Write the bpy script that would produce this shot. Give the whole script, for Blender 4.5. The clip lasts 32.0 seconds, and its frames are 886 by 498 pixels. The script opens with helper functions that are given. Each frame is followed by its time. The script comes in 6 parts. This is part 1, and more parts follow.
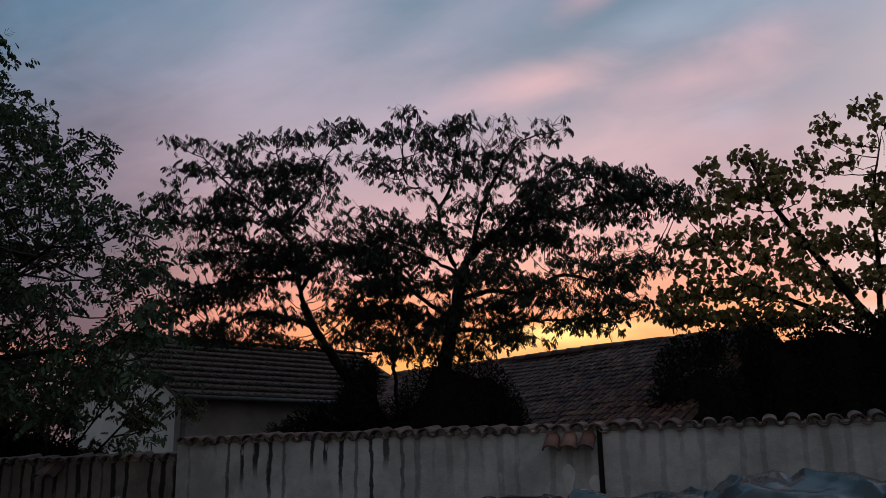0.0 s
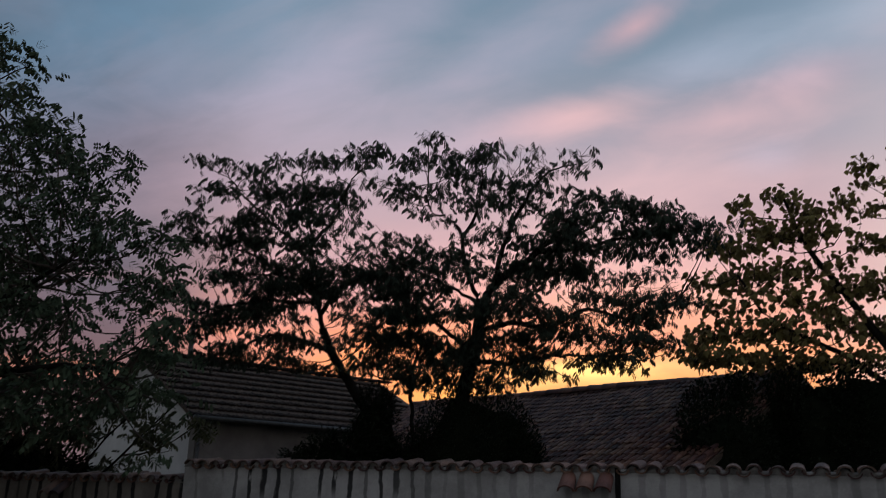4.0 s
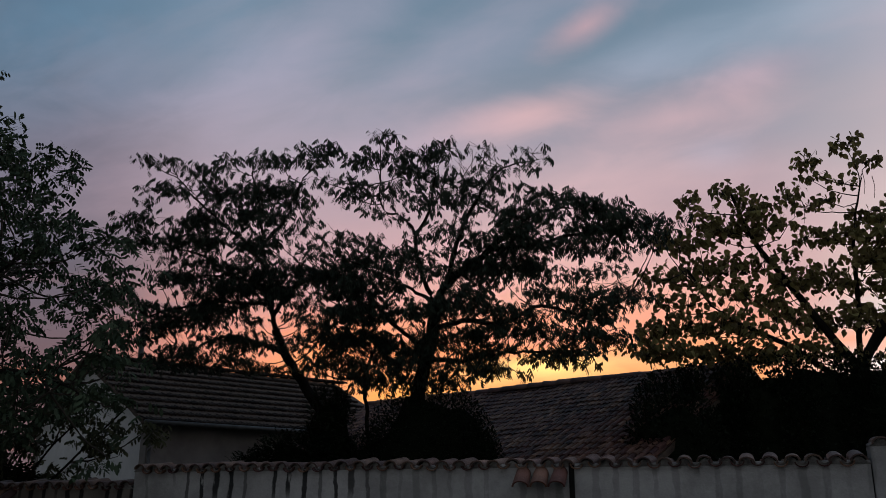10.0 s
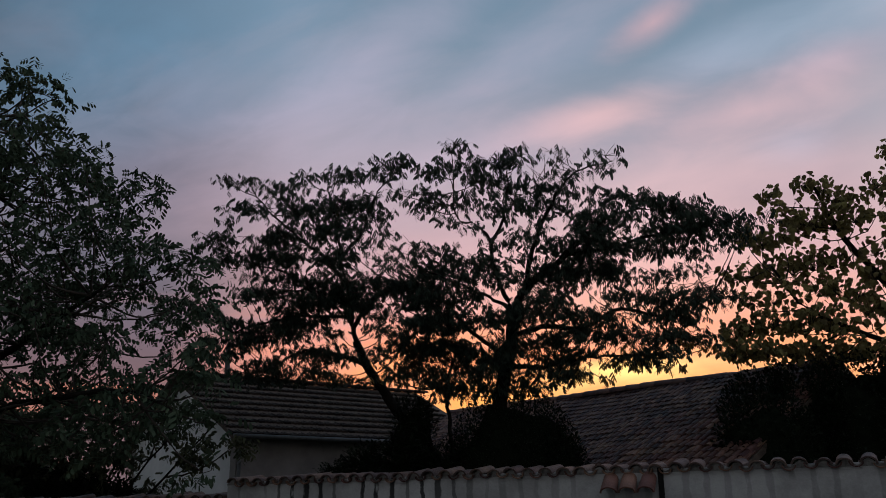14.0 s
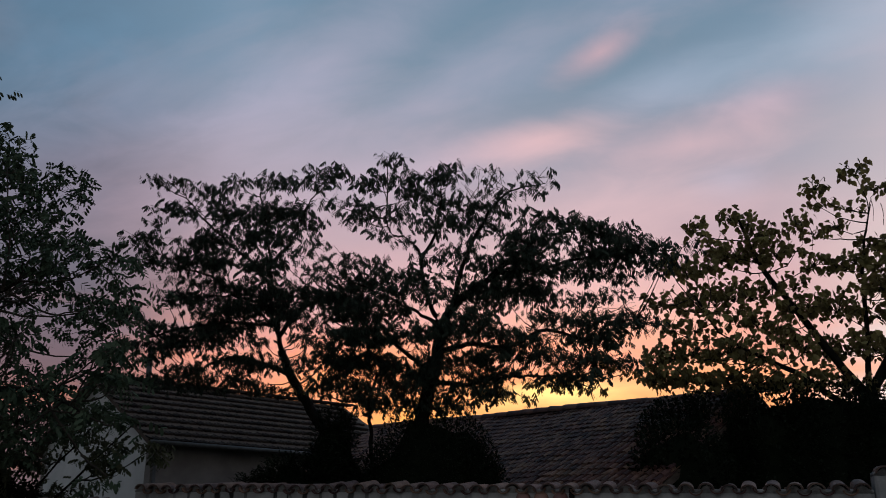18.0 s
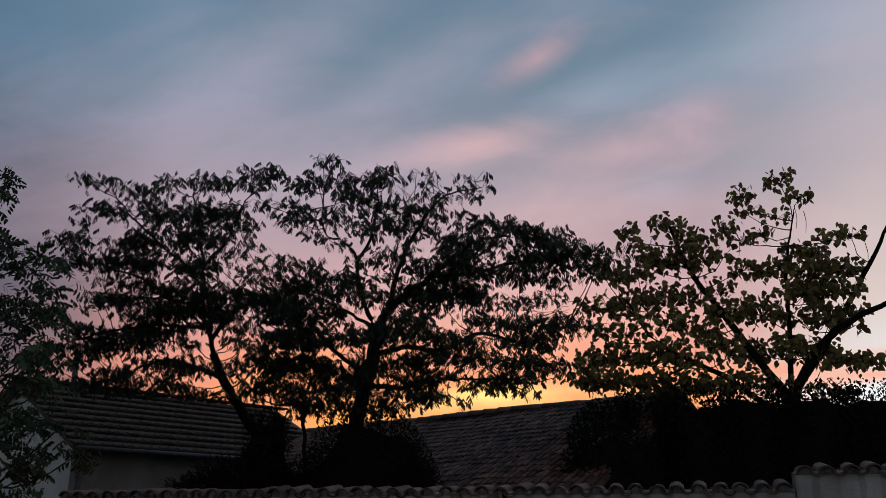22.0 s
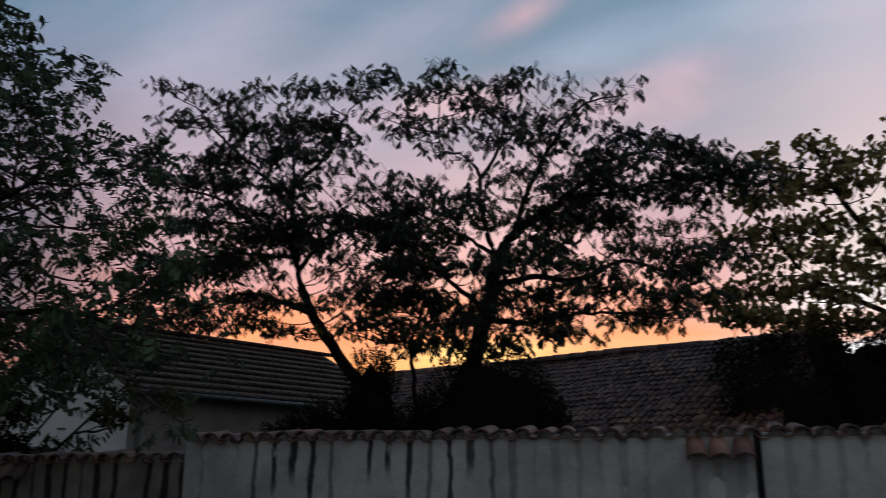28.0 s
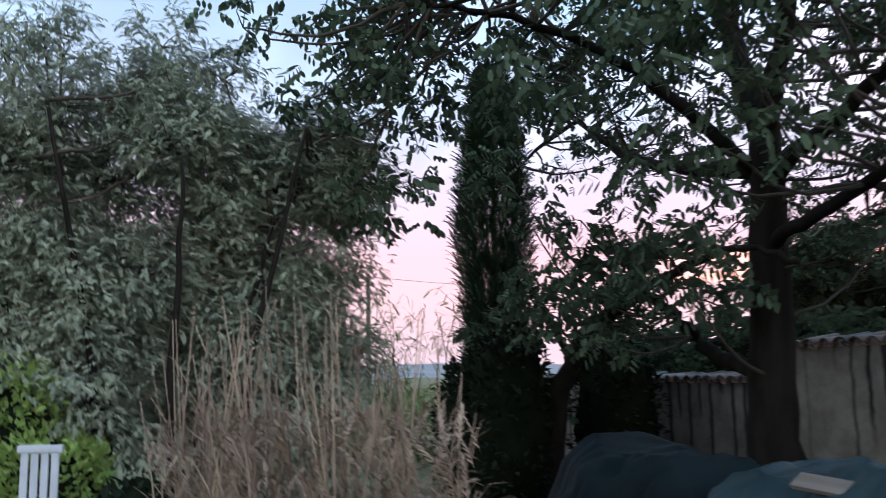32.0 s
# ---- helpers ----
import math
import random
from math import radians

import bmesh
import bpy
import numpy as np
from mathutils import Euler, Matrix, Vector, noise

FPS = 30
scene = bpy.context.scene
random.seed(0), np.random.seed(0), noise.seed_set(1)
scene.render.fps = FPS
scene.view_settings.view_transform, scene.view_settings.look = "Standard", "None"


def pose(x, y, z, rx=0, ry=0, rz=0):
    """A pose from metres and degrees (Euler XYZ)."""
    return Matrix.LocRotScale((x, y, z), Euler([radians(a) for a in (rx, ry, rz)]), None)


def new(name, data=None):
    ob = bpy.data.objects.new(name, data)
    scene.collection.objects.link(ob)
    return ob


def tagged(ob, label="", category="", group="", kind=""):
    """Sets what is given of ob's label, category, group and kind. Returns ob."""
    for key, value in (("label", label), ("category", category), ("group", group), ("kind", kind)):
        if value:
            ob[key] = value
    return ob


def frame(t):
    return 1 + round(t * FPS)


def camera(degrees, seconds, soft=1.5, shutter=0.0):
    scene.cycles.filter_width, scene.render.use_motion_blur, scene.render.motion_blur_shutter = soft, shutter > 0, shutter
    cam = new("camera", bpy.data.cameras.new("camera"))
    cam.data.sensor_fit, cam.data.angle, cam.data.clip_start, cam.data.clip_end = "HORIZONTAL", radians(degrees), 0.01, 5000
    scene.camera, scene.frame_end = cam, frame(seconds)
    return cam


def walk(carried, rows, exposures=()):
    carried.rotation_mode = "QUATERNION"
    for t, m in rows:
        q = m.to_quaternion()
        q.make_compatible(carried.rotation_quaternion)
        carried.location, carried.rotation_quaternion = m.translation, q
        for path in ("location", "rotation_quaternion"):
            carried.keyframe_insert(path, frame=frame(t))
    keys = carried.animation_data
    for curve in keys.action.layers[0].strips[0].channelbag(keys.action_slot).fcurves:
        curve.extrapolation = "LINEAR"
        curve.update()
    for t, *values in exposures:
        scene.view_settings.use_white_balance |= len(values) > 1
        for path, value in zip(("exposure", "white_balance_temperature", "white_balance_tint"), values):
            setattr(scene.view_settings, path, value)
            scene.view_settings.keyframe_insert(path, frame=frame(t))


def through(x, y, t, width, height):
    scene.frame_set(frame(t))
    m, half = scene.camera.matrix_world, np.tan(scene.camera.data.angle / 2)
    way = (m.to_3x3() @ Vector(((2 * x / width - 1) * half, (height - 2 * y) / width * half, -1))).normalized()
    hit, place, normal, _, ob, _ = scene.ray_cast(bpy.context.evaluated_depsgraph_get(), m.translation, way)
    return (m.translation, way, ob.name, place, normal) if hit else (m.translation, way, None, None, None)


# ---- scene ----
cam = camera(54.0, 32.0, soft=0.6, shutter=0.4)
# seconds, x, y, z, yaw, pitch, roll
PATH = [
    (0, 0.000, 0.000, 1.603, 20.76, 13.72, -1.24),
    (0.5, -0.102, 0.174, 1.602, 21.53, 14.14, -1.35),
    (1, -0.097, 0.282, 1.588, 22.61, 15.48, -1.66),
    (1.5, -0.072, 0.289, 1.590, 22.58, 15.18, -2.42),
    (2, -0.033, 0.189, 1.594, 23.46, 12.58, -2.41),
    (2.5, 0.047, 0.279, 1.605, 25.38, 13.01, -0.95),
    (3, 0.070, 0.341, 1.612, 24.13, 12.49, 1.48),
    (3.5, 0.044, 0.297, 1.622, 24.21, 13.13, 1.82),
    (4, -0.009, 0.276, 1.628, 22.66, 15.75, 1.47),
    (4.5, -0.001, 0.258, 1.629, 21.35, 17.23, 1.82),
    (6.5, -0.027, 0.279, 1.618, 20.55, 17.39, 0.51),
    (7, -0.043, 0.279, 1.624, 20.73, 16.94, 0.31),
    (7.5, -0.019, 0.283, 1.627, 20.79, 16.61, 0.24),
    (8, -0.020, 0.293, 1.626, 20.67, 16.35, 0.23),
    (8.5, 0.003, 0.291, 1.627, 20.50, 16.25, 0.11),
    (9, -0.003, 0.308, 1.621, 20.19, 16.15, 0.00),
    (9.5, 0.008, 0.313, 1.621, 19.92, 16.01, -0.02),
    (10, 0.007, 0.313, 1.619, 19.56, 15.73, -0.08),
    (10.5, 0.025, 0.291, 1.623, 19.33, 15.66, -0.25),
    (11, 0.024, 0.293, 1.621, 19.33, 15.69, -0.26),
    (11.5, 0.018, 0.285, 1.620, 19.25, 15.79, -0.45),
    (12, 0.010, 0.275, 1.632, 19.46, 15.82, -0.63),
    (12.5, 0.002, 0.262, 1.622, 20.24, 15.94, -0.83),
    (13, 0.003, 0.271, 1.621, 22.28, 16.04, -0.72),
    (13.5, -0.010, 0.286, 1.624, 23.78, 16.20, -0.88),
    (14, -0.010, 0.270, 1.627, 24.62, 16.25, -1.07),
    (14.5, -0.014, 0.277, 1.624, 25.06, 16.39, -1.06),
    (16.5, 0.087, 0.321, 1.606, 23.65, 16.79, 0.21),
    (17, 0.107, 0.332, 1.611, 22.38, 17.04, 0.36),
    (17.5, 0.142, 0.349, 1.593, 21.56, 17.18, 0.73),
    (18, 0.123, 0.352, 1.600, 20.45, 17.30, 0.78),
    (18.5, 0.118, 0.364, 1.603, 18.78, 17.32, 0.66),
    (19, 0.123, 0.374, 1.611, 17.51, 17.42, 0.68),
    (19.5, 0.112, 0.352, 1.613, 16.89, 17.42, 0.73),
    (20, 0.115, 0.352, 1.616, 16.60, 17.49, 0.61),
    (20.5, 0.125, 0.361, 1.611, 16.50, 17.63, 0.47),
    (21, 0.131, 0.353, 1.610, 16.26, 17.56, 0.36),
    (21.5, 0.132, 0.344, 1.602, 16.19, 17.55, 0.22),
    (22, 0.132, 0.344, 1.604, 16.07, 17.51, -0.02),
    (22.5, 0.149, 0.341, 1.609, 15.97, 17.34, -0.06),
    (23, 0.138, 0.358, 1.607, 15.78, 17.32, -0.23),
    (23.5, 0.180, 0.390, 1.590, 19.19, 17.15, -0.39),
    (24, 0.034, 0.431, 1.579, 26.59, 15.81, -0.76),
    (24.5, -0.256, 0.483, 1.602, 29.75, 15.46, -1.21),
    (26.5, -1.772, 0.953, 1.558, 22.81, 16.31, 0.99),
    (27, -2.071, 1.158, 1.536, 17.29, 16.47, 0.49),
    (27.3, -2.231, 1.251, 1.533, 14.06, 14.80, 0.06),
    (27.5, -2.347, 1.357, 1.517, 12.89, 14.46, -0.39),
    (28, -2.626, 1.570, 1.535, 15.08, 14.73, 0.12),
    (28.5, -3.013, 1.717, 1.511, 23.35, 14.74, -0.29),
    (28.6, -3.095, 1.702, 1.508, 25.33, 14.27, -0.21),
    (29, -3.533, 1.902, 1.404, 35.47, 14.27, -0.08),
    (29.1, -3.574, 1.986, 1.414, 38.10, 14.46, -1.18),
    (29.5, -3.647, 2.307, 1.457, 48.29, 13.22, 1.53),
    (29.6, -3.705, 2.282, 1.438, 48.78, 13.19, 0.47),
    (29.9, -3.945, 2.256, 1.336, 48.16, 10.74, 0.70),
    (30, -4.026, 2.367, 1.326, 48.96, 10.37, 1.74),
    (30.1, -4.110, 2.443, 1.315, 49.09, 10.95, 0.82),
    (30.5, -4.522, 2.593, 1.346, 52.75, 11.45, 1.11),
    (31, -5.050, 2.897, 1.393, 61.25, 8.85, -0.23),
    (31.3, -5.299, 3.008, 1.397, 64.35, 7.31, 0.67),
    (31.5, -5.363, 3.065, 1.435, 66.51, 6.96, -0.39),
    (31.6, -5.408, 3.110, 1.442, 67.39, 6.93, 2.14),
    (32, -5.863, 3.198, 1.484, 69.25, 8.12, -0.89),
]
# seconds, stops, kelvin, tint
EXPOSURES = [(0, 0.13, 6800, 12), (1.0, 0.17, 6800, 12), (2.0, 0.22, 6600, 11), (3.2, 0.34, 6850, 12), (4.5, 0.11, 6900, 13), (7.0, 0.05, 6850, 12), (12.5, -0.01, 6700, 10), (14.0, 0.17, 6700, 10), (17.0, 0.23, 6700, 10), (19.0, 0.06, 6700, 10), (23.4, -0.06, 6600, 9), (24.2, 0.33, 6550, 8),
             (28.2, 0.27, 6650, 10), (29.0, 1.17, 6300, 6), (29.5, 1.90, 6300, 6), (30.0, 2.38, 6450, 4), (31.0, 2.60, 6350, 5), (32.0, 2.80, 6250, 7)]

walk(cam, [(t, pose(x, y, z, 90 + pitch, 0, yaw) @ pose(0, 0, 0, 0, 0, roll)) for t, x, y, z, yaw, pitch, roll in PATH], EXPOSURES)

SUN_AZ = 12.0
SKY_STRENGTH = 1.25
CLOUD_AT, CLOUD_TURN = (0.3, 0.1, 0.0), 35.0
SKY_WARM = [(0.0, (240, 152, 88)), (0.11, (244, 164, 100)), (0.132, (240, 158, 104)), (0.150, (236, 155, 116)), (0.168, (232, 154, 127)), (0.20, (227, 160, 141)), (0.25, (220, 175, 168)), (0.34, (222, 195, 197)), (0.44, (211, 201, 207)), (0.62, (148, 164, 179))]
SKY_ROSE = [(0.0, (242, 148, 98)), (0.12, (232, 143, 103)), (0.15, (220, 145, 120)), (0.20, (199, 147, 143)), (0.27, (184, 152, 158)), (0.36, (149, 143, 156)), (0.47, (104, 124, 143)), (0.62, (86, 115, 138))]
SKY_PALE = [(0.0, (225, 235, 240)), (0.12, (220, 228, 232)), (0.22, (205, 190, 185)), (0.36, (178, 165, 172)), (0.62, (130, 150, 175))]
SKY_EAST = [(0.0, (134, 132, 132)), (0.2, (128, 129, 131)), (0.62, (116, 123, 132))]
SKY_COOL = [(0.0, (98, 85, 91)), (0.08, (108, 87, 91)), (0.13, (109, 87, 92)), (0.18, (101, 89, 99)), (0.28, (84, 88, 101)), (0.45, (68, 83, 99)), (0.62, (62, 79, 96))]
HOUSE_CORNER = (-13.60, 17.71, 0)
CHIMNEY = (-16.09, 20.32, 6.00)
RIDGE_LEFT, RIDGE_RIGHT = (-9.84, 21.96, 3.86), (0.0, 17.32, 3.86)
# azimuth to the left, height, half width, half height, lean, strength, tone of the cloud banks
CLOUDS = [(46.6, 27.9, 12.3, 6.3, 15, 0.50, (96, 134, 164)),
          (38.2, 20.6, 15.6, 4.5, 8, 0.35, (172, 150, 168)),
          (29.9, 28.5, 8.6, 2.6, 38, 0.42, (184, 170, 192)),
          (18.0, 28.5, 12.3, 2.2, 22, 0.32, (170, 164, 186)),
          (13.6, 24.3, 4.8, 1.3, 10, 0.46, (236, 182, 176)),
          (3.2, 23.4, 6.0, 1.5, 4, 0.42, (222, 178, 182)),
          (9.1, 29.7, 2.8, 1.1, 25, 0.42, (230, 172, 174)),
          (-1.9, 25.5, 3.2, 1.1, 5, 0.36, (212, 168, 176)),
          (0.9, 20.9, 2.2, 1.0, 0, 0.40, (158, 162, 184)),
          (4.8, 27.3, 4.5, 1.5, 14, 0.36, (160, 170, 192)),
          (8.3, 20.1, 9.7, 1.9, 3, 0.35, (226, 184, 186)),
          (21.7, 22.7, 11.2, 1.9, 14, 0.35, (196, 172, 188)),
          (-6.8, 21.8, 3.0, 4.1, 70, 0.35, (150, 150, 160)),
          (-5.3, 28.4, 7.4, 2.2, 10, 0.35, (160, 174, 194))]
# bright breaks low over the sunset, in the same form
GLOW = [(12.7, 7.9, 4.4, 0.95, 2, 0.95, (268, 228, 142)),
        (22.6, 6.0, 3.4, 1.0, 2, 0.55, (254, 172, 84)),
        (27.9, 8.9, 4.5, 1.1, 20, 0.60, (252, 160, 92)),
        (9.6, 11.8, 8.9, 1.5, 4, 0.30, (250, 186, 150)),
        (36.8, 9.1, 3.7, 1.1, 20, 0.30, (240, 160, 142)),
        (3.7, 8.7, 5.6, 1.3, 0, 0.35, (254, 196, 130))]


# ---------- world and exposure ----------
def lin(r, g, b):
    """sRGB 0-255 to linear."""
    return tuple((v / 255 / 12.92 if v < 11 else ((v / 255 + 0.055) / 1.055) ** 2.4) for v in (r, g, b)) + (1.0,)


def node(tree, kind, links=None, **values):
    n = tree.nodes.new(kind)
    for key, value in values.items():
        setattr(n, key, value)
    for key, value in (links or {}).items():
        if isinstance(value, bpy.types.NodeSocket):
            tree.links.new(value, n.inputs[key])
        else:
            n.inputs[key].default_value = value
    return n


def calc(tree, op, a, b=0.0, c=0.0, clamp=False):
    n = tree.nodes.new("ShaderNodeMath")
    n.operation, n.use_clamp = op, clamp
    for i, v in enumerate((a, b, c)):
        if isinstance(v, bpy.types.NodeSocket):
            tree.links.new(v, n.inputs[i])
        else:
            n.inputs[i].default_value = v
    return n.outputs[0]


def smooth(tree, v, lo, hi):
    n = node(tree, "ShaderNodeMapRange", {"Value": v, "From Min": lo, "From Max": hi}, interpolation_type="SMOOTHSTEP")
    return n.outputs["Result"]


def ramp(tree, fac, stops):
    n = tree.nodes.new("ShaderNodeValToRGB")
    while len(n.color_ramp.elements) < len(stops):
        n.color_ramp.elements.new(0.5)
    for e, (at, col) in zip(n.color_ramp.elements, stops):
        e.position, e.color = at, col
    tree.links.new(fac, n.inputs[0])
    return n.outputs[0]


def blend(tree, fac, a, b, how="MIX"):
    n = tree.nodes.new("ShaderNodeMix")
    n.data_type, n.blend_type, n.clamp_factor = "RGBA", how, True
    for i, v in ((0, fac), (6, a), (7, b)):
        if isinstance(v, bpy.types.NodeSocket):
            tree.links.new(v, n.inputs[i])
        else:
            n.inputs[i].default_value = v
    return n.outputs[2]


SUN = Vector((-math.sin(radians(SUN_AZ)), math.cos(radians(SUN_AZ)), 0.0))


def build_sky():
    """Clear dusk sky after sunset: a warm band low over the sunset, rose above it, blue overhead, with thin streaked cloud."""
    w = bpy.data.worlds.new("dusk_sky")
    scene.world = w
    w.use_nodes = True
    t = w.node_tree
    t.nodes.clear()
    way = node(t, "ShaderNodeTexCoord").outputs["Generated"]
    way = node(t, "ShaderNodeVectorMath", {0: way}, operation="NORMALIZE").outputs[0]
    xyz = node(t, "ShaderNodeSeparateXYZ", {0: way})
    z = calc(t, "MAXIMUM", xyz.outputs[2], 0.0)
    near = node(t, "ShaderNodeVectorMath", {0: way, 1: SUN}, operation="DOT_PRODUCT").outputs["Value"]
    side = node(t, "ShaderNodeVectorMath", {0: way, 1: (SUN.y, -SUN.x, 0)}, operation="DOT_PRODUCT").outputs["Value"]
    h = calc(t, "DIVIDE", z, 0.62, clamp=True)
    warm = ramp(t, h, [(z0 / 0.62, lin(*c)) for z0, c in SKY_WARM])
    rose = ramp(t, h, [(z0 / 0.62, lin(*c)) for z0, c in SKY_ROSE])
    pale = ramp(t, h, [(z0 / 0.62, lin(*c)) for z0, c in SKY_PALE])
    cool = ramp(t, h, [(z0 / 0.62, lin(*c)) for z0, c in SKY_COOL])
    dusk = ramp(t, h, [(z0 / 0.62, lin(*c)) for z0, c in SKY_EAST])
    col = blend(t, smooth(t, near, 0.935, 0.994), rose, warm)
    col = blend(t, smooth(t, side, 0.20, 0.40), col, pale)
    col = blend(t, smooth(t, side, -0.31, -0.52), col, cool)
    col = blend(t, smooth(t, near, 0.1, -0.5), col, dusk)
    # thin cloud: broad soft mottling, and the lit banks, each ragged at its edge
    flat = node(t, "ShaderNodeCombineXYZ", {0: calc(t, "DIVIDE", xyz.outputs[0], calc(t, "ADD", z, 0.25)),
                                             1: calc(t, "DIVIDE", xyz.outputs[1], calc(t, "ADD", z, 0.25)), 2: 0.0}).outputs[0]
    turned = node(t, "ShaderNodeMapping", {"Vector": flat, "Location": CLOUD_AT, "Rotation": (0, 0, radians(CLOUD_TURN)), "Scale": (1.3, 2.6, 1.0)}).outputs[0]
    n1 = node(t, "ShaderNodeTexNoise", {"Vector": turned, "Scale": 2.2, "Detail": 5.0, "Roughness": 0.55, "Distortion": 0.3}).outputs[0]
    n2 = node(t, "ShaderNodeTexNoise", {"Vector": turned, "Scale": 1.2, "Detail": 3.0, "Roughness": 0.45}).outputs[0]
    n4 = node(t, "ShaderNodeTexNoise", {"Vector": node(t, "ShaderNodeMapping", {"Vector": flat, "Rotation": (0, 0, radians(CLOUD_TURN)), "Scale": (2.4, 3.6, 1.0)}).outputs[0], "Scale": 2.0, "Detail": 5.0, "Roughness": 0.55, "Distortion": 0.6}).outputs[0]
    high = smooth(t, z, 0.14, 0.30)
    gap = calc(t, "MULTIPLY", smooth(t, n2, 0.46, 0.66), high)
    col = blend(t, calc(t, "MULTIPLY", gap, 0.12), col, lin(122, 146, 172))
    veil = calc(t, "MULTIPLY", smooth(t, n1, 0.45, 0.72), calc(t, "MULTIPLY", high, smooth(t, near, 0.2, 0.9)))
    col = blend(t, calc(t, "MULTIPLY", veil, 0.10), col, lin(214, 176, 184))
    for az, el, wide, tall, lean, much, tone in CLOUDS + GLOW:
        az, el, lean = radians(az), radians(el), radians(lean)
        mid = Vector((-math.sin(az) * math.cos(el), math.cos(az) * math.cos(el), math.sin(el)))
        right, up = Vector((math.cos(az), math.sin(az), 0)), Vector((0, 0, 1))
        up = (up - mid * up.dot(mid)).normalized()
        a1, a2 = right * math.cos(lean) + up * math.sin(lean), up * math.cos(lean) - right * math.sin(lean)
        off = node(t, "ShaderNodeVectorMath", {0: way, 1: mid}, operation="SUBTRACT").outputs[0]
        u = calc(t, "DIVIDE", node(t, "ShaderNodeVectorMath", {0: off, 1: a1}, operation="DOT_PRODUCT").outputs["Value"], math.sin(radians(wide)))
        v = calc(t, "DIVIDE", node(t, "ShaderNodeVectorMath", {0: off, 1: a2}, operation="DOT_PRODUCT").outputs["Value"], math.sin(radians(tall)))
        d = calc(t, "SQRT", calc(t, "ADD", calc(t, "MULTIPLY", u, u), calc(t, "MULTIPLY", v, v)))
        d = calc(t, "ADD", d, calc(t, "MULTIPLY_ADD", n4, 1.4, -0.7))
        d = calc(t, "MULTIPLY", smooth(t, d, 1.7, -0.4), smooth(t, near, -0.2, 0.3))
        col = blend(t, calc(t, "MULTIPLY", d, much), col, lin(*tone))
    # streaks in the band over the sunset
    streak = node(t, "ShaderNodeMapping", {"Vector": way, "Rotation": (radians(4), 0, 0), "Scale": (2.2, 2.2, 26.0)}).outputs[0]
    n3 = node(t, "ShaderNodeTexNoise", {"Vector": streak, "Scale": 1.0, "Detail": 4.0, "Roughness": 0.5}).outputs[0]
    low = calc(t, "MULTIPLY", smooth(t, n3, 0.5, 0.68), calc(t, "MULTIPLY", smooth(t, z, 0.24, 0.14), smooth(t, near, 0.6, 0.95)))
    col = blend(t, calc(t, "MULTIPLY", low, 0.7), col, lin(238, 146, 100))
    bg = node(t, "ShaderNodeBackground", {"Color": col, "Strength": SKY_STRENGTH})
    out = t.nodes.new("ShaderNodeOutputWorld")
    t.links.new(bg.outputs[0], out.inputs[0])


build_sky()


# ---------- materials ----------
def material(name, dark, light, scale=6.0, rough=0.85, bump=0.3, fine=60.0, metal=0.0, spec=0.3, stretch=(1, 1, 1), each=0.0, through=0.0):
    """A surface in two tones mixed by broad and fine noise, with relief. each: how far single pieces differ; through: light let through leaves."""
    m = bpy.data.materials.new(name)
    m.use_nodes = True
    t = m.node_tree
    bsdf = t.nodes["Principled BSDF"]
    at = node(t, "ShaderNodeTexCoord").outputs["Object"]
    at = node(t, "ShaderNodeMapping", {"Vector": at, "Scale": stretch}).outputs[0]
    broad = node(t, "ShaderNodeTexNoise", {"Vector": at, "Scale": scale, "Detail": 5.0, "Roughness": 0.6}).outputs[0]
    grain = node(t, "ShaderNodeTexNoise", {"Vector": at, "Scale": fine, "Detail": 4.0, "Roughness": 0.65}).outputs[0]
    f = calc(t, "ADD", calc(t, "MULTIPLY", smooth(t, broad, 0.3, 0.7), 0.65), calc(t, "MULTIPLY", grain, 0.35))
    col = blend(t, f, (*dark, 1), (*light, 1))
    if each:
        own = node(t, "ShaderNodeObjectInfo").outputs["Random"]
        isle = node(t, "ShaderNodeNewGeometry").outputs["Random Per Island"]
        k = calc(t, "FRACT", calc(t, "ADD", own, isle))
        col = node(t, "ShaderNodeHueSaturation", {"Hue": calc(t, "MULTIPLY_ADD", k, 0.04 * each, 0.5 - 0.02 * each), "Saturation": 1.0,
                                                    "Value": calc(t, "MULTIPLY_ADD", k, each, 1 - each / 2), "Color": col}).outputs[0]
    t.links.new(col, bsdf.inputs["Base Color"])
    t.links.new(calc(t, "MULTIPLY_ADD", grain, 0.2, rough - 0.1, clamp=True), bsdf.inputs["Roughness"])
    bsdf.inputs["Metallic"].default_value = metal
    bsdf.inputs["Specular IOR Level"].default_value = spec
    if bump:
        b = node(t, "ShaderNodeBump", {"Height": calc(t, "ADD", grain, broad), "Strength": bump, "Distance": 0.02})
        t.links.new(b.outputs[0], bsdf.inputs["Normal"])
    if through:
        thin = node(t, "ShaderNodeBsdfTranslucent", {"Color": col})
        mix = node(t, "ShaderNodeMixShader", {0: through, 1: bsdf.outputs[0], 2: thin.outputs[0]})
        t.links.new(mix.outputs[0], t.nodes["Material Output"].inputs[0])
    return m


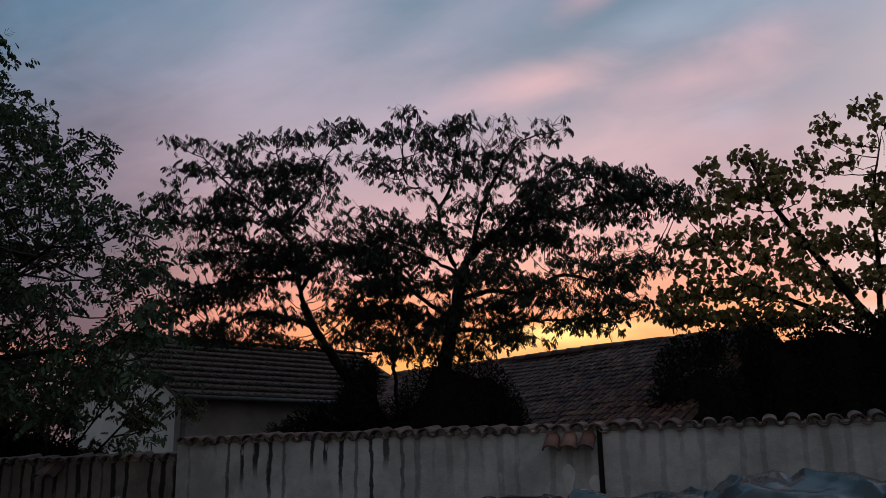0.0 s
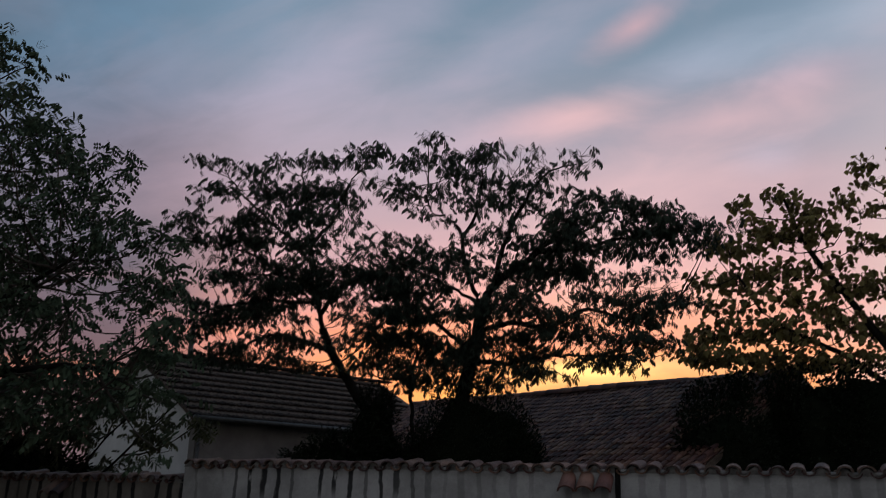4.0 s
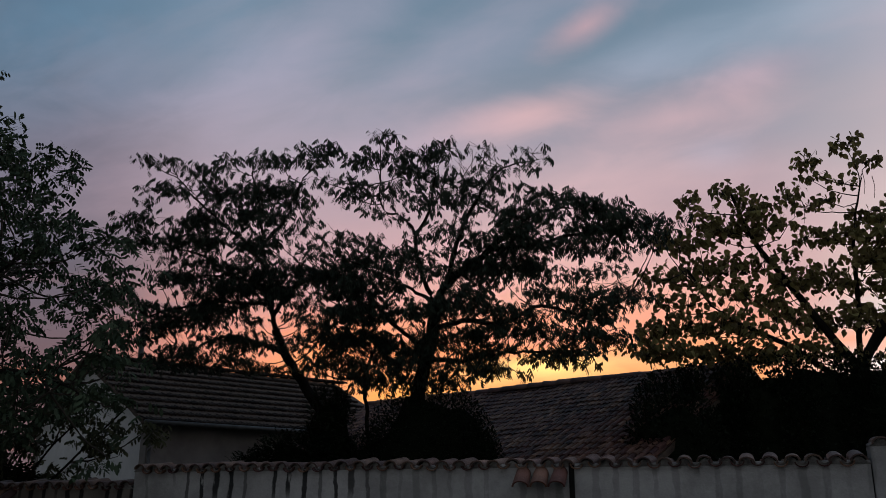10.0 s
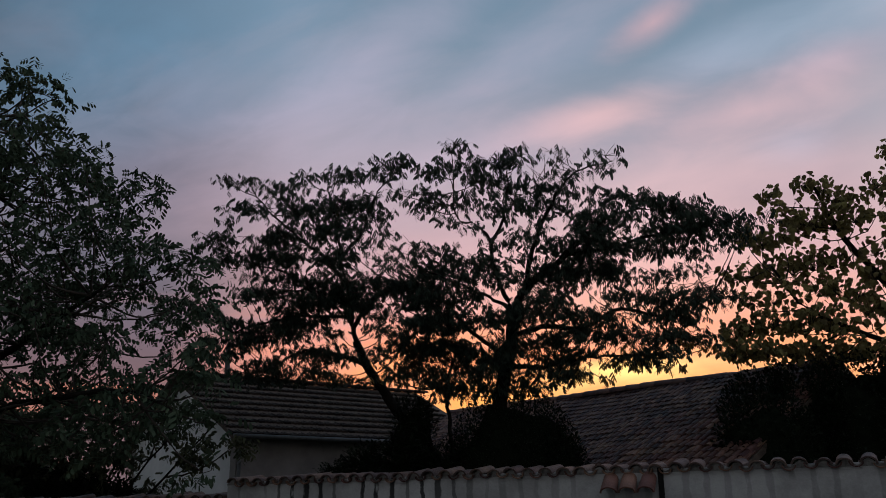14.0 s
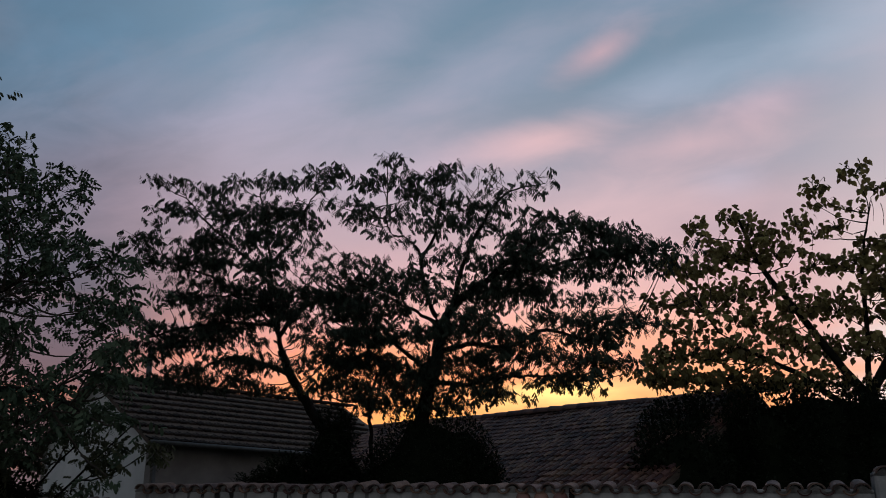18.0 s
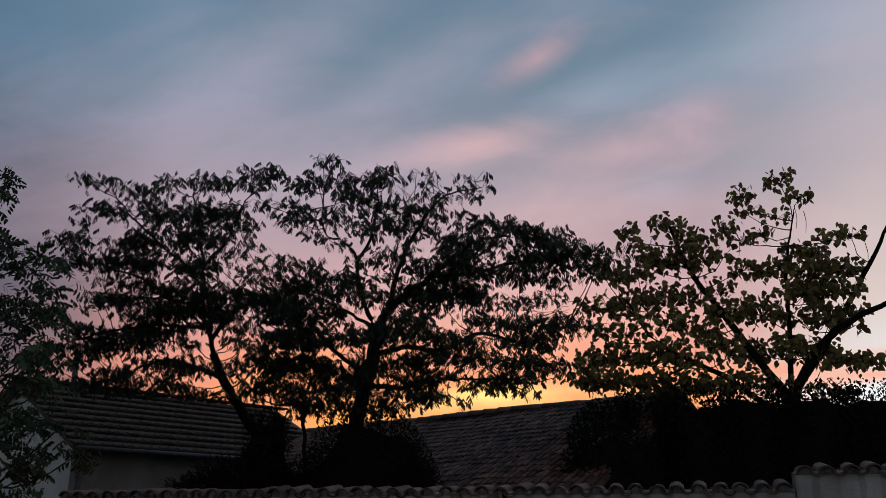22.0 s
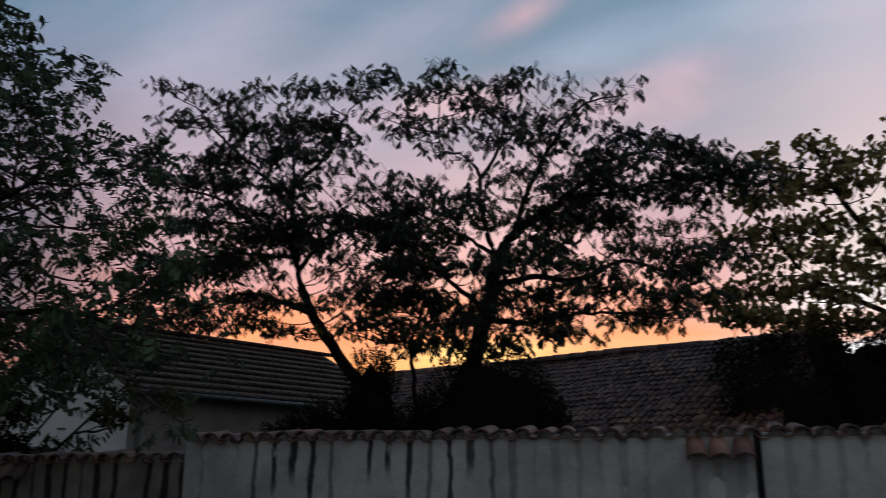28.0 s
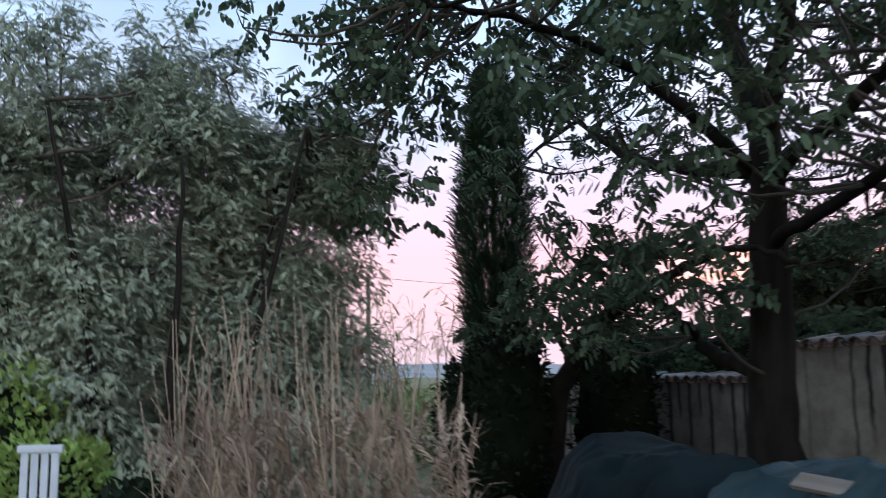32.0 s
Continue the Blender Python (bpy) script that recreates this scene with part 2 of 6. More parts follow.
def plaster(name, tones, pitch, start, top, reach):
    """Old render on a wall, stained by dark runs below the gaps between its cap tiles."""
    m = bpy.data.materials.new(name)
    m.use_nodes = True
    t = m.node_tree
    bsdf = t.nodes["Principled BSDF"]
    at = node(t, "ShaderNodeTexCoord").outputs["Object"]
    broad = node(t, "ShaderNodeTexNoise", {"Vector": at, "Scale": 2.0, "Detail": 8.0, "Roughness": 0.7}).outputs[0]
    grain = node(t, "ShaderNodeTexNoise", {"Vector": at, "Scale": 38.0, "Detail": 5.0, "Roughness": 0.7}).outputs[0]
    xyz = node(t, "ShaderNodeSeparateXYZ", {0: at})
    wob = node(t, "ShaderNodeTexNoise", {"Vector": at, "Scale": 5.0, "Detail": 4.0}).outputs[0]
    u = calc(t, "DIVIDE", calc(t, "ADD", calc(t, "SUBTRACT", xyz.outputs[0], start), calc(t, "MULTIPLY_ADD", wob, 0.09, -0.045)), pitch)
    cell = calc(t, "FLOOR", u)
    rnd = node(t, "ShaderNodeTexWhiteNoise", {"W": calc(t, "ADD", cell, 0.37)}, noise_dimensions="1D").outputs["Value"]
    rnd2 = node(t, "ShaderNodeTexWhiteNoise", {"W": calc(t, "ADD", cell, 91.7)}, noise_dimensions="1D").outputs["Value"]
    off = calc(t, "ABSOLUTE", calc(t, "SUBTRACT", calc(t, "SUBTRACT", u, cell), 0.5))
    width = calc(t, "MULTIPLY_ADD", rnd2, 0.13, 0.09)
    core = smooth(t, calc(t, "DIVIDE", off, width), 1.2, 0.7)
    depth = calc(t, "SUBTRACT", top, xyz.outputs[2])
    length = calc(t, "MULTIPLY_ADD", calc(t, "POWER", rnd, 0.9), reach, 0.15)
    fade = smooth(t, calc(t, "DIVIDE", depth, length), 1.1, 0.55)
    patchy = smooth(t, node(t, "ShaderNodeTexNoise", {"Vector": node(t, "ShaderNodeMapping", {"Vector": at, "Scale": (6, 1, 2.2)}).outputs[0], "Scale": 2.4, "Detail": 4.0}).outputs[0], 0.22, 0.42)
    run = calc(t, "MULTIPLY", calc(t, "MULTIPLY", core, fade), calc(t, "MULTIPLY", patchy, smooth(t, rnd2, 0.0, 0.3)))
    col = blend(t, smooth(t, broad, 0.34, 0.66), (*tones[0], 1), (*tones[1], 1))
    col = blend(t, calc(t, "MULTIPLY", grain, 0.35), col, (*tones[2], 1))
    run = calc(t, "MULTIPLY", run, calc(t, "SUBTRACT", 1.0, calc(t, "MULTIPLY", smooth(t, xyz.outputs[0], -4.9, -3.9), 0.72)))
    col = blend(t, calc(t, "MULTIPLY", run, 0.93), col, (0.012, 0.012, 0.014, 1))
    t.links.new(col, bsdf.inputs["Base Color"])
    bsdf.inputs["Roughness"].default_value = 0.95
    bsdf.inputs["Specular IOR Level"].default_value = 0.15
    b = node(t, "ShaderNodeBump", {"Height": calc(t, "ADD", calc(t, "MULTIPLY", grain, 0.5), broad), "Strength": 0.45, "Distance": 0.03})
    t.links.new(b.outputs[0], bsdf.inputs["Normal"])
    return m


PITCH = 0.21
WALL_MAT = plaster("stained_render", ((0.27, 0.268, 0.272), (0.43, 0.428, 0.435), (0.17, 0.168, 0.17)), PITCH, -7.895, 1.95, 1.3)
# the walnut's shade is put into the darker tones of these two renders
LOW_MAT = plaster("stained_render_low_shaded", ((0.12, 0.108, 0.098), (0.215, 0.196, 0.182), (0.085, 0.078, 0.072)), PITCH, -13.565, 1.72, 2.2)
DIM_MAT = plaster("stained_render_lowest_shaded", ((0.06, 0.055, 0.05), (0.13, 0.118, 0.108), (0.05, 0.048, 0.044)), PITCH, -21.9, 1.36, 2.0)
TILE = material("clay_tile", (0.07, 0.032, 0.026), (0.24, 0.12, 0.095), 5, 0.6, 0.3, 70, each=0.5, spec=0.2)
CAP_TILE = material("weathered_cap_tile", (0.022, 0.012, 0.010), (0.12, 0.066, 0.054), 7, 0.5, 0.3, 60, each=1.0, spec=0.5)
OLD_TILE = material("lichened_roof_tile", (0.018, 0.010, 0.009), (0.15, 0.068, 0.054), 3, 0.65, 0.5, 45, each=1.3, spec=0.3)
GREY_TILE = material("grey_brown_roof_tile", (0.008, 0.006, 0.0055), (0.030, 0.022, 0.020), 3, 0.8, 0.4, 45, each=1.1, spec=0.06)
# grey mortar; its dark tone paints the shadow line under the coping tiles
BED = material("grey_mortar_tile_shade", (0.06, 0.058, 0.057), (0.27, 0.262, 0.258), 9, 0.95, 0.5, 60, spec=0.1)
PATCH = material("mortar_smear", (0.36, 0.36, 0.37), (0.52, 0.52, 0.53), 9, 0.95, 0.4, 50)
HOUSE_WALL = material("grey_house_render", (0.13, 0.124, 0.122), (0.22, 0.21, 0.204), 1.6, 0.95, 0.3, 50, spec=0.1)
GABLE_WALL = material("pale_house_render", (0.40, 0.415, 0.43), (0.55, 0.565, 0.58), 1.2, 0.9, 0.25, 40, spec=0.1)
DARK_WOOD = material("dark_wood", (0.03, 0.022, 0.018), (0.09, 0.065, 0.05), 4, 0.8, 0.4, 40, stretch=(1, 1, 6))
ZINC = material("dull_zinc", (0.04, 0.043, 0.046), (0.09, 0.094, 0.098), 6, 0.65, 0.1, 50, metal=0.3)
BARK = material("grey_brown_bark", (0.006, 0.0055, 0.005), (0.020, 0.017, 0.015), 7, 0.95, 0.8, 35, stretch=(1, 1, 0.25), spec=0.05)
TWIG = material("dark_twig_bark", (0.02, 0.016, 0.013), (0.05, 0.04, 0.032), 10, 0.9, 0.2, 60)
SILK_LEAF = material("silk_tree_leaf", (0.018, 0.027, 0.024), (0.046, 0.060, 0.044), 2.5, 0.8, 0.0, 20, each=0.6, through=0.03, spec=0.04)
SILK_DRY = material("yellowing_silk_tree_leaf", (0.10, 0.075, 0.03), (0.20, 0.14, 0.05), 2.5, 0.6, 0.0, 20, each=0.6, through=0.2, spec=0.08)
WALNUT_LEAF = material("walnut_leaf", (0.026, 0.042, 0.029), (0.076, 0.102, 0.064), 2.2, 0.75, 0.0, 20, each=0.8, through=0.25, spec=0.05)
ELDER_LEAF = material("brown_green_elder_leaf", (0.034, 0.042, 0.027), (0.09, 0.095, 0.055), 2.2, 0.65, 0.0, 20, each=0.7, through=0.15, spec=0.08)
BROAD_LEAF = material("broad_ochre_green_leaf", (0.10, 0.088, 0.04), (0.24, 0.195, 0.082), 2.5, 0.6, 0.0, 20, each=0.8, through=0.35, spec=0.06)
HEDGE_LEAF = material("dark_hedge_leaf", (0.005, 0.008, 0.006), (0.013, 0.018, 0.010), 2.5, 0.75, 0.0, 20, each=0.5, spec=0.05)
CYPRESS_LEAF = material("cypress_foliage", (0.012, 0.024, 0.014), (0.032, 0.05, 0.028), 3, 0.8, 0.0, 30, each=0.5, spec=0.08)
WILLOW_LEAF = material("grey_green_willow_leaf", (0.13, 0.155, 0.12), (0.29, 0.32, 0.235), 1.6, 0.7, 0.0, 20, each=0.5, through=0.25, spec=0.1)
LIME_LEAF = material("bright_green_leaf", (0.12, 0.19, 0.05), (0.25, 0.33, 0.10), 2.5, 0.6, 0.0, 20, each=0.5, through=0.3, spec=0.1)
DRY_STEM = material("dry_straw_stem", (0.10, 0.072, 0.055), (0.25, 0.185, 0.142), 3, 0.8, 0.0, 30, each=0.7, spec=0.1)
TARP = material("blue_grey_tarpaulin", (0.005, 0.012, 0.016), (0.058, 0.086, 0.100), 1.0, 0.20, 0.02, 28, spec=0.6)
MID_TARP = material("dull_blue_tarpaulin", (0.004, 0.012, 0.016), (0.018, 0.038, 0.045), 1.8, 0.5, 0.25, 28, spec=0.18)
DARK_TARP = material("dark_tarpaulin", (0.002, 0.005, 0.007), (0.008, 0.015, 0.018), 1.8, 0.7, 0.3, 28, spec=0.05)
# black colour stands in for the shade inside the tarpaulin openings
TARP_GAP_SHADE = material("tarp_gap_shade", (0.004, 0.004, 0.005), (0.012, 0.012, 0.014), 2, 0.5, 0.2, 28, spec=0.2)
SOIL = material("shaded_grass_ground", (0.035, 0.045, 0.02), (0.10, 0.10, 0.05), 0.6, 0.95, 0.6, 12)
FIELD_LEAF = material("field_scrub_leaf", (0.06, 0.085, 0.035), (0.15, 0.16, 0.075), 1, 0.7, 0.0, 20, each=0.7, spec=0.08)
# distance haze is mixed into the ridge's base colour
HILL_MAT = material("hazy_far_hill", (0.10, 0.115, 0.13), (0.15, 0.16, 0.175), 0.02, 1.0, 0.0, 0.2)
PLASTIC = material("pale_grey_plastic", (0.25, 0.27, 0.30), (0.36, 0.38, 0.42), 5, 0.5, 0.1, 30)
WIRE_MAT = material("black_cable", (0.01, 0.01, 0.01), (0.03, 0.03, 0.03), 5, 0.6, 0.0, 30)
PALE_WOOD = material("pale_weathered_wood", (0.07, 0.06, 0.052), (0.16, 0.14, 0.125), 3, 0.85, 0.3, 40, stretch=(0.3, 3, 3))
# near-black, so the added solid cores read as shade deep in the foliage
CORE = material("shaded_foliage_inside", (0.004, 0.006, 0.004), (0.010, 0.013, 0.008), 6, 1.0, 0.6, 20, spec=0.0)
GAP = material("dark_wall_joint", (0.008, 0.008, 0.008), (0.02, 0.02, 0.02), 6, 1.0, 0.4, 30, spec=0.0)


# ---------- mesh helpers ----------
def mesh_of(name, verts, faces, mat, soft=False):
    me = bpy.data.meshes.new(name)
    me.from_pydata(verts if isinstance(verts, list) else verts.tolist(), [], faces if isinstance(faces, list) else faces.tolist())
    me.materials.append(mat)
    if soft:
        me.polygons.foreach_set("use_smooth", [True] * len(me.polygons))
    me.update()
    return me


def world_of(ob):
    return (world_of(ob.parent) @ ob.matrix_parent_inverse if ob.parent else Matrix()) @ ob.matrix_basis


def part(name, me, parent, label="", at=None):
    """A mesh under a thing or a part, given in world coordinates."""
    ob = new(name, me)
    ob.parent = parent
    ob.matrix_parent_inverse = world_of(parent).inverted()
    if at is not None:
        ob.matrix_basis = at
    if label:
        ob["label"] = label
    return ob


def thing(name, label, category, at=(0, 0, 0), group="", kind=""):
    ob = new(name)
    ob.location = at
    ob.empty_display_size = 0.2
    return tagged(ob, label, category, group, kind)


def finish(bm, name, mat, soft=False):
    bmesh.ops.recalc_face_normals(bm, faces=bm.faces)
    me = bpy.data.meshes.new(name)
    bm.to_mesh(me)
    bm.free()
    me.materials.append(mat)
    if soft:
        me.polygons.foreach_set("use_smooth", [True] * len(me.polygons))
    return me


def box(name, mat, size, bevel=0.0, shift=(0, 0, 0)):
    bm = bmesh.new()
    bmesh.ops.create_cube(bm, size=1.0)
    bmesh.ops.scale(bm, vec=size, verts=bm.verts)
    bmesh.ops.translate(bm, vec=shift, verts=bm.verts)
    if bevel:
        bmesh.ops.bevel(bm, geom=bm.edges[:], offset=bevel, segments=2, affect="EDGES", profile=0.6)
    return finish(bm, name, mat)


class Build:
    """Gathers tubes and plates into one mesh."""

    def __init__(self):
        self.v, self.f = [], []

    def tube(self, pts, r0, r1, sides=6):
        base, n = len(self.v), len(pts)
        for i, p in enumerate(pts):
            d = (pts[min(i + 1, n - 1)] - pts[max(i - 1, 0)]).normalized()
            a = d.orthogonal().normalized()
            b = d.cross(a)
            r = r0 + (r1 - r0) * i / max(n - 1, 1)
            for k in range(sides):
                w = 2 * math.pi * k / sides
                q = p + (a * math.cos(w) + b * math.sin(w)) * r
                self.v.append((q.x, q.y, q.z))
        for i in range(n - 1):
            for k in range(sides):
                j = (k + 1) % sides
                self.f.append((base + i * sides + k, base + i * sides + j, base + (i + 1) * sides + j, base + (i + 1) * sides + k))
        self.f.append(tuple(base + (n - 1) * sides + k for k in range(sides)))
        self.f.append(tuple(base + k for k in reversed(range(sides))))

    def mesh(self, name, mat, soft=True):
        return mesh_of(name, self.v, self.f, mat, soft)


def bend(pts, steps=4, wander=0.0, rng=random):
    """A smooth line through the points."""
    pts = [Vector(p) for p in pts]
    out = []
    ext = [pts[0] * 2 - pts[1]] + pts + [pts[-1] * 2 - pts[-2]]
    for i in range(1, len(ext) - 2):
        a, b, c, d = ext[i - 1 : i + 3]
        for s in range(steps):
            u = s / steps
            q = 0.5 * ((2 * b) + (c - a) * u + (2 * a - 5 * b + 4 * c - d) * u * u + (3 * b - a - 3 * c + d) * u ** 3)
            if wander and (s or i > 1):
                q += Vector((rng.uniform(-1, 1), rng.uniform(-1, 1), rng.uniform(-1, 1))) * wander
            out.append(q)
    out.append(pts[-1])
    return out


# ---------- leaves ----------
def leaf_plates(length, width, count, spread, droop, size, wide):
    """A compound leaf along x: pairs of leaflets on a drooping stalk, as folded plates."""
    v, f = [], []
    for i in range(count):
        u = (i + 0.6) / count
        x, z = length * u * (1 - 0.25 * droop * u), -droop * length * u * u
        for s in (-1, 1):
            a = s * (spread - 0.35 * u)
            dx, dy = math.cos(a), math.sin(a)
            n = len(v)
            L, W = size * (1 - 0.35 * abs(u - 0.55)), wide
            px, py = -dy * W, dx * W
            v += [(x, 0, z), (x + dx * L * 0.5 + px, dy * L * 0.5 + py, z - L * 0.22), (x + dx * L, dy * L, z - L * 0.55), (x + dx * L * 0.5 - px, dy * L * 0.5 - py, z - L * 0.22)]
            f.append((n, n + 1, n + 2, n + 3))
    n = len(v)
    x, z = length * (1 - 0.25 * droop), -droop * length
    v += [(x, 0, z), (x + size * 0.4, wide, z - size * 0.3), (x + size * 0.75, 0, z - size * 0.7), (x + size * 0.4, -wide, z - size * 0.3)]
    f.append((n, n + 1, n + 2, n + 3))
    v += [(0, -0.004, 0), (0, 0.004, 0), (length * 0.5, 0.003, -droop * length * 0.25), (length * 0.5, -0.003, -droop * length * 0.25), (x, 0.002, z), (x, -0.002, z)]
    f += [(n + 4, n + 5, n + 6, n + 7), (n + 7, n + 6, n + 8, n + 9)]
    return np.array(v), np.array(f)


def leaflet(v, f, p, d, w, length):
    """One rounded leaflet from p along d, w to its side: six corners, lightly cupped."""
    n = len(v)
    for u, k in ((0.0, 0.0), (0.30, 0.9), (0.72, 1.0), (1.0, 0.15), (0.72, -1.0), (0.30, -0.9)):
        v.append(tuple(p[i] + d[i] * length * u + w[i] * k - (0.10 * length * u * u if i == 2 else 0) for i in range(3)))
    f.append(tuple(range(n, n + 6)))


def hanging_frond(length, pairs, reach, wide, splay, down):
    """A leaf stalk along x that bows down, with rounded leaflets hanging from it in pairs."""
    v, f = [], []
    for i in range(pairs):
        u = (i + 1) / pairs
        p = (length * u, 0.0, -0.35 * length * u * u)
        for side in (-1, 1):
            d = Vector((0.35 + 0.3 * u, side * splay, -down)).normalized()
            w = Vector((-down, 0.25 * side, -0.35 - 0.3 * u)).normalized() * wide
            leaflet(v, f, p, d, w, reach * (0.8 + 0.35 * math.sin(math.pi * u * 0.8)))
    return np.array(v), np.array(f)


FROND = hanging_frond(0.19, 3, 0.150, 0.023, 0.55, 0.9)
WALNUT = hanging_frond(0.26, 3, 0.150, 0.036, 0.95, 0.75)
FUZZ = leaf_plates(0.16, 0.1, 3, 0.55, 0.2, 0.075, 0.010)
SPRAY = leaf_plates(0.30, 0.1, 6, 0.5, 0.25, 0.085, 0.008)
HEART = (np.array([(0, 0, 0), (0.03, 0.085, -0.01), (0.10, 0.085, -0.04), (0.20, 0, -0.10), (0.10, -0.085, -0.04), (0.03, -0.085, -0.01), (0.09, 0, -0.012)]),
         np.array([(0, 1, 6, 6), (1, 2, 6, 6), (2, 3, 6, 6), (3, 4, 6, 6), (4, 5, 6, 6), (5, 0, 6, 6)]))
OVAL = (np.array([(0, 0, 0), (0.04, 0.025, 0.008), (0.09, 0, -0.01), (0.04, -0.025, 0.008)]), np.array([(0, 1, 2, 3)]))


def leaf_cloud(name, shape, at, way, size, mat, toss=0.35):
    """One mesh of many leaves: shape is copied to each place, its x axis along way, its z axis roughly up."""
    v, f = shape
    x = way / np.linalg.norm(way, axis=1)[:, None]
    up = np.random.normal(0, toss, x.shape) + (0, 0, 1)
    y = np.cross(up, x)
    y /= np.linalg.norm(y, axis=1)[:, None] + 1e-9
    z = np.cross(x, y)
    w = at[:, None] + size[:, None, None] * (v[None, :, 0:1] * x[:, None] + v[None, :, 1:2] * y[:, None] + v[None, :, 2:3] * z[:, None])
    g = f[None] + (np.arange(len(at)) * len(v))[:, None, None]
    faces = g.reshape(-1, f.shape[1]).tolist()
    if f.shape[1] == 4:
        faces = [q if q[2] != q[3] else q[:3] for q in faces]
    return mesh_of(name, w.reshape(-1, 3), faces, mat)


def clump_points(clumps, per, depth=0.8, shell=0.45, dome=0.0, stray=0.7):
    """Places of leaf tufts in flattened clumps (x, y, z, half width, half height)."""
    spots, hearts = [], []
    for x, y, z, rx, rz in clumps:
        n = max(4, int(per * rx * max(rz, 0.15) * 4))
        d = np.random.normal(size=(n, 3))
        d /= np.linalg.norm(d, axis=1)[:, None]
        up = np.random.uniform(0, 1, n) < dome
        d[up, 2] = np.abs(d[up, 2])
        r = np.random.uniform(shell ** 3, 1.0, n) ** (1 / 3) * np.random.uniform(1 - 0.45 * stray, 1 + 0.75 * stray, n)
        spots.append(np.c_[x + d[:, 0] * r * rx, y + d[:, 1] * r * max(rx * depth, 0.35), z + d[:, 2] * r * rz])
        hearts.append(np.tile((x, y, z - rz * 0.3), (n, 1)))
    return np.vstack(spots), np.vstack(hearts)


def add_crown(tree, clumps, limbs, shape, mat, per, each, droop, size, depth=0.8, singles=0, leaf_name="leaf", crown_name="crown", spread=1.0, shell=0.45, dome=0.0, toss=0.35):
    """Twigs from the limbs to the clumps, tufts of leaves on them; the first few leaves hang as pieces of their own."""
    spots, hearts = clump_points(clumps, per, depth, shell, dome)
    nodes = [p for line in limbs for p in line[len(line) // 3 :]]
    tw = Build()
    for x, y, z, rx, rz in clumps:
        c = Vector((x, y, z - rz * 0.3))
        a = random.choice(sorted(nodes, key=lambda p: (p - c).length + max(0, p.z - c.z) * 1.5)[:5])
        if (a - c).length > 2.0:
            continue
        mid = (a + c) / 2 + Vector((random.uniform(-0.12, 0.12), random.uniform(-0.12, 0.12), -0.10 * (a - c).length))
        tw.tube(bend([a, mid, c], 4, 0.015), 0.011 + 0.006 * (c - a).length, 0.008, 5)
    for s, h in zip(spots[::3], hearts[::3]):
        s, h = Vector(s), Vector(h)
        k = (s + h) / 2 + Vector((random.uniform(-0.06, 0.06), random.uniform(-0.06, 0.06), random.uniform(-0.04, 0.02)))
        tw.tube([h, k, s], 0.0065, 0.0035, 3)
    part("branching", tw.mesh("branching", TWIG), tree)["kind"] = "stuff"
    n = len(spots) * each
    at = np.repeat(spots, each, axis=0) + np.random.normal(0, 0.05, (n, 3))
    out = at - np.repeat(hearts, each, axis=0)
    out[:, 2] *= 0.35
    out /= np.linalg.norm(out, axis=1)[:, None] + 1e-6
    turn = np.random.normal(0, spread, (n, 3))
    turn[:, 2] *= 0.35
    way = out * 0.7 + turn
    way[:, 2] -= droop * np.linalg.norm(way[:, :2], axis=1)
    sizes = np.random.uniform(0.7, 1.25, n) * size
    k = min(singles, n)
    pick = np.random.permutation(n)
    one, rest = pick[:k], pick[k:]
    crown = part(crown_name, leaf_cloud(crown_name, shape, at[rest], way[rest], sizes[rest], mat, toss), tree)
    crown["kind"] = "stuff"
    if k:
        me = mesh_of(leaf_name, shape[0], [list(q) if len(q) < 4 or q[2] != q[3] else list(q[:3]) for q in shape[1].tolist()], mat)
        for i in one:
            d = Vector(way[i]).normalized()
            ob = part(leaf_name, me, tree)
            ob.matrix_basis = Matrix.LocRotScale(Vector(at[i]), d.to_track_quat("X", "Z"), Vector((sizes[i],) * 3))
    return spots


def add_limbs(tree, lines, mat, sides=8):
    """lines: (name, points, thick, thin). Returns the smooth lines."""
    out, trunk = [], None
    for name, pts, r0, r1 in lines:
        line = bend(pts, 5, 0.02)
        b = Build()
        b.tube(line, r0, r1, sides)
        ob = part(name, b.mesh(name, mat), trunk or tree)
        if name == "trunk":
            trunk = ob
        out.append(line)
    return out


def pad_clumps(pads, rng, step=0.34, depth=0.35):
    """Flat leafy pads, each from (x, z) to (x, z) at one depth y, as rows of clumps with a fill of their own."""
    out = []
    for x0, z0, x1, z1, y, thick, fill in pads:
        n = max(1, int(math.hypot(x1 - x0, z1 - z0) / step + 0.5))
        for i in range(n):
            u = (i + 0.5) / n
            taper = 0.62 + 0.38 * math.sin(math.pi * u)
            out.append((x0 + (x1 - x0) * u + rng.uniform(-0.05, 0.05), y + rng.uniform(-depth, depth), z0 + (z1 - z0) * u + rng.uniform(-0.03, 0.03),
                        step * 0.68, thick * taper, fill))
    return out


def limb_pads(limbs, seed, count, low=0.0, high=6.0):
    """Small loose pads along the limbs."""
    rng, out = random.Random(seed), []
    while len(out) < count:
        line = rng.choice(limbs[1:])
        p = line[rng.randrange(len(line) // 3, len(line))]
        x, z = p.x + rng.gauss(0, 0.35), p.z + rng.gauss(0.0, 0.2)
        if low < z < high:
            out.append((x - rng.uniform(0.2, 0.45), z, x + rng.uniform(0.2, 0.45), z + rng.uniform(-0.08, 0.08), p.y + rng.uniform(-0.4, 0.4), rng.uniform(0.06, 0.13), 1))
    return out


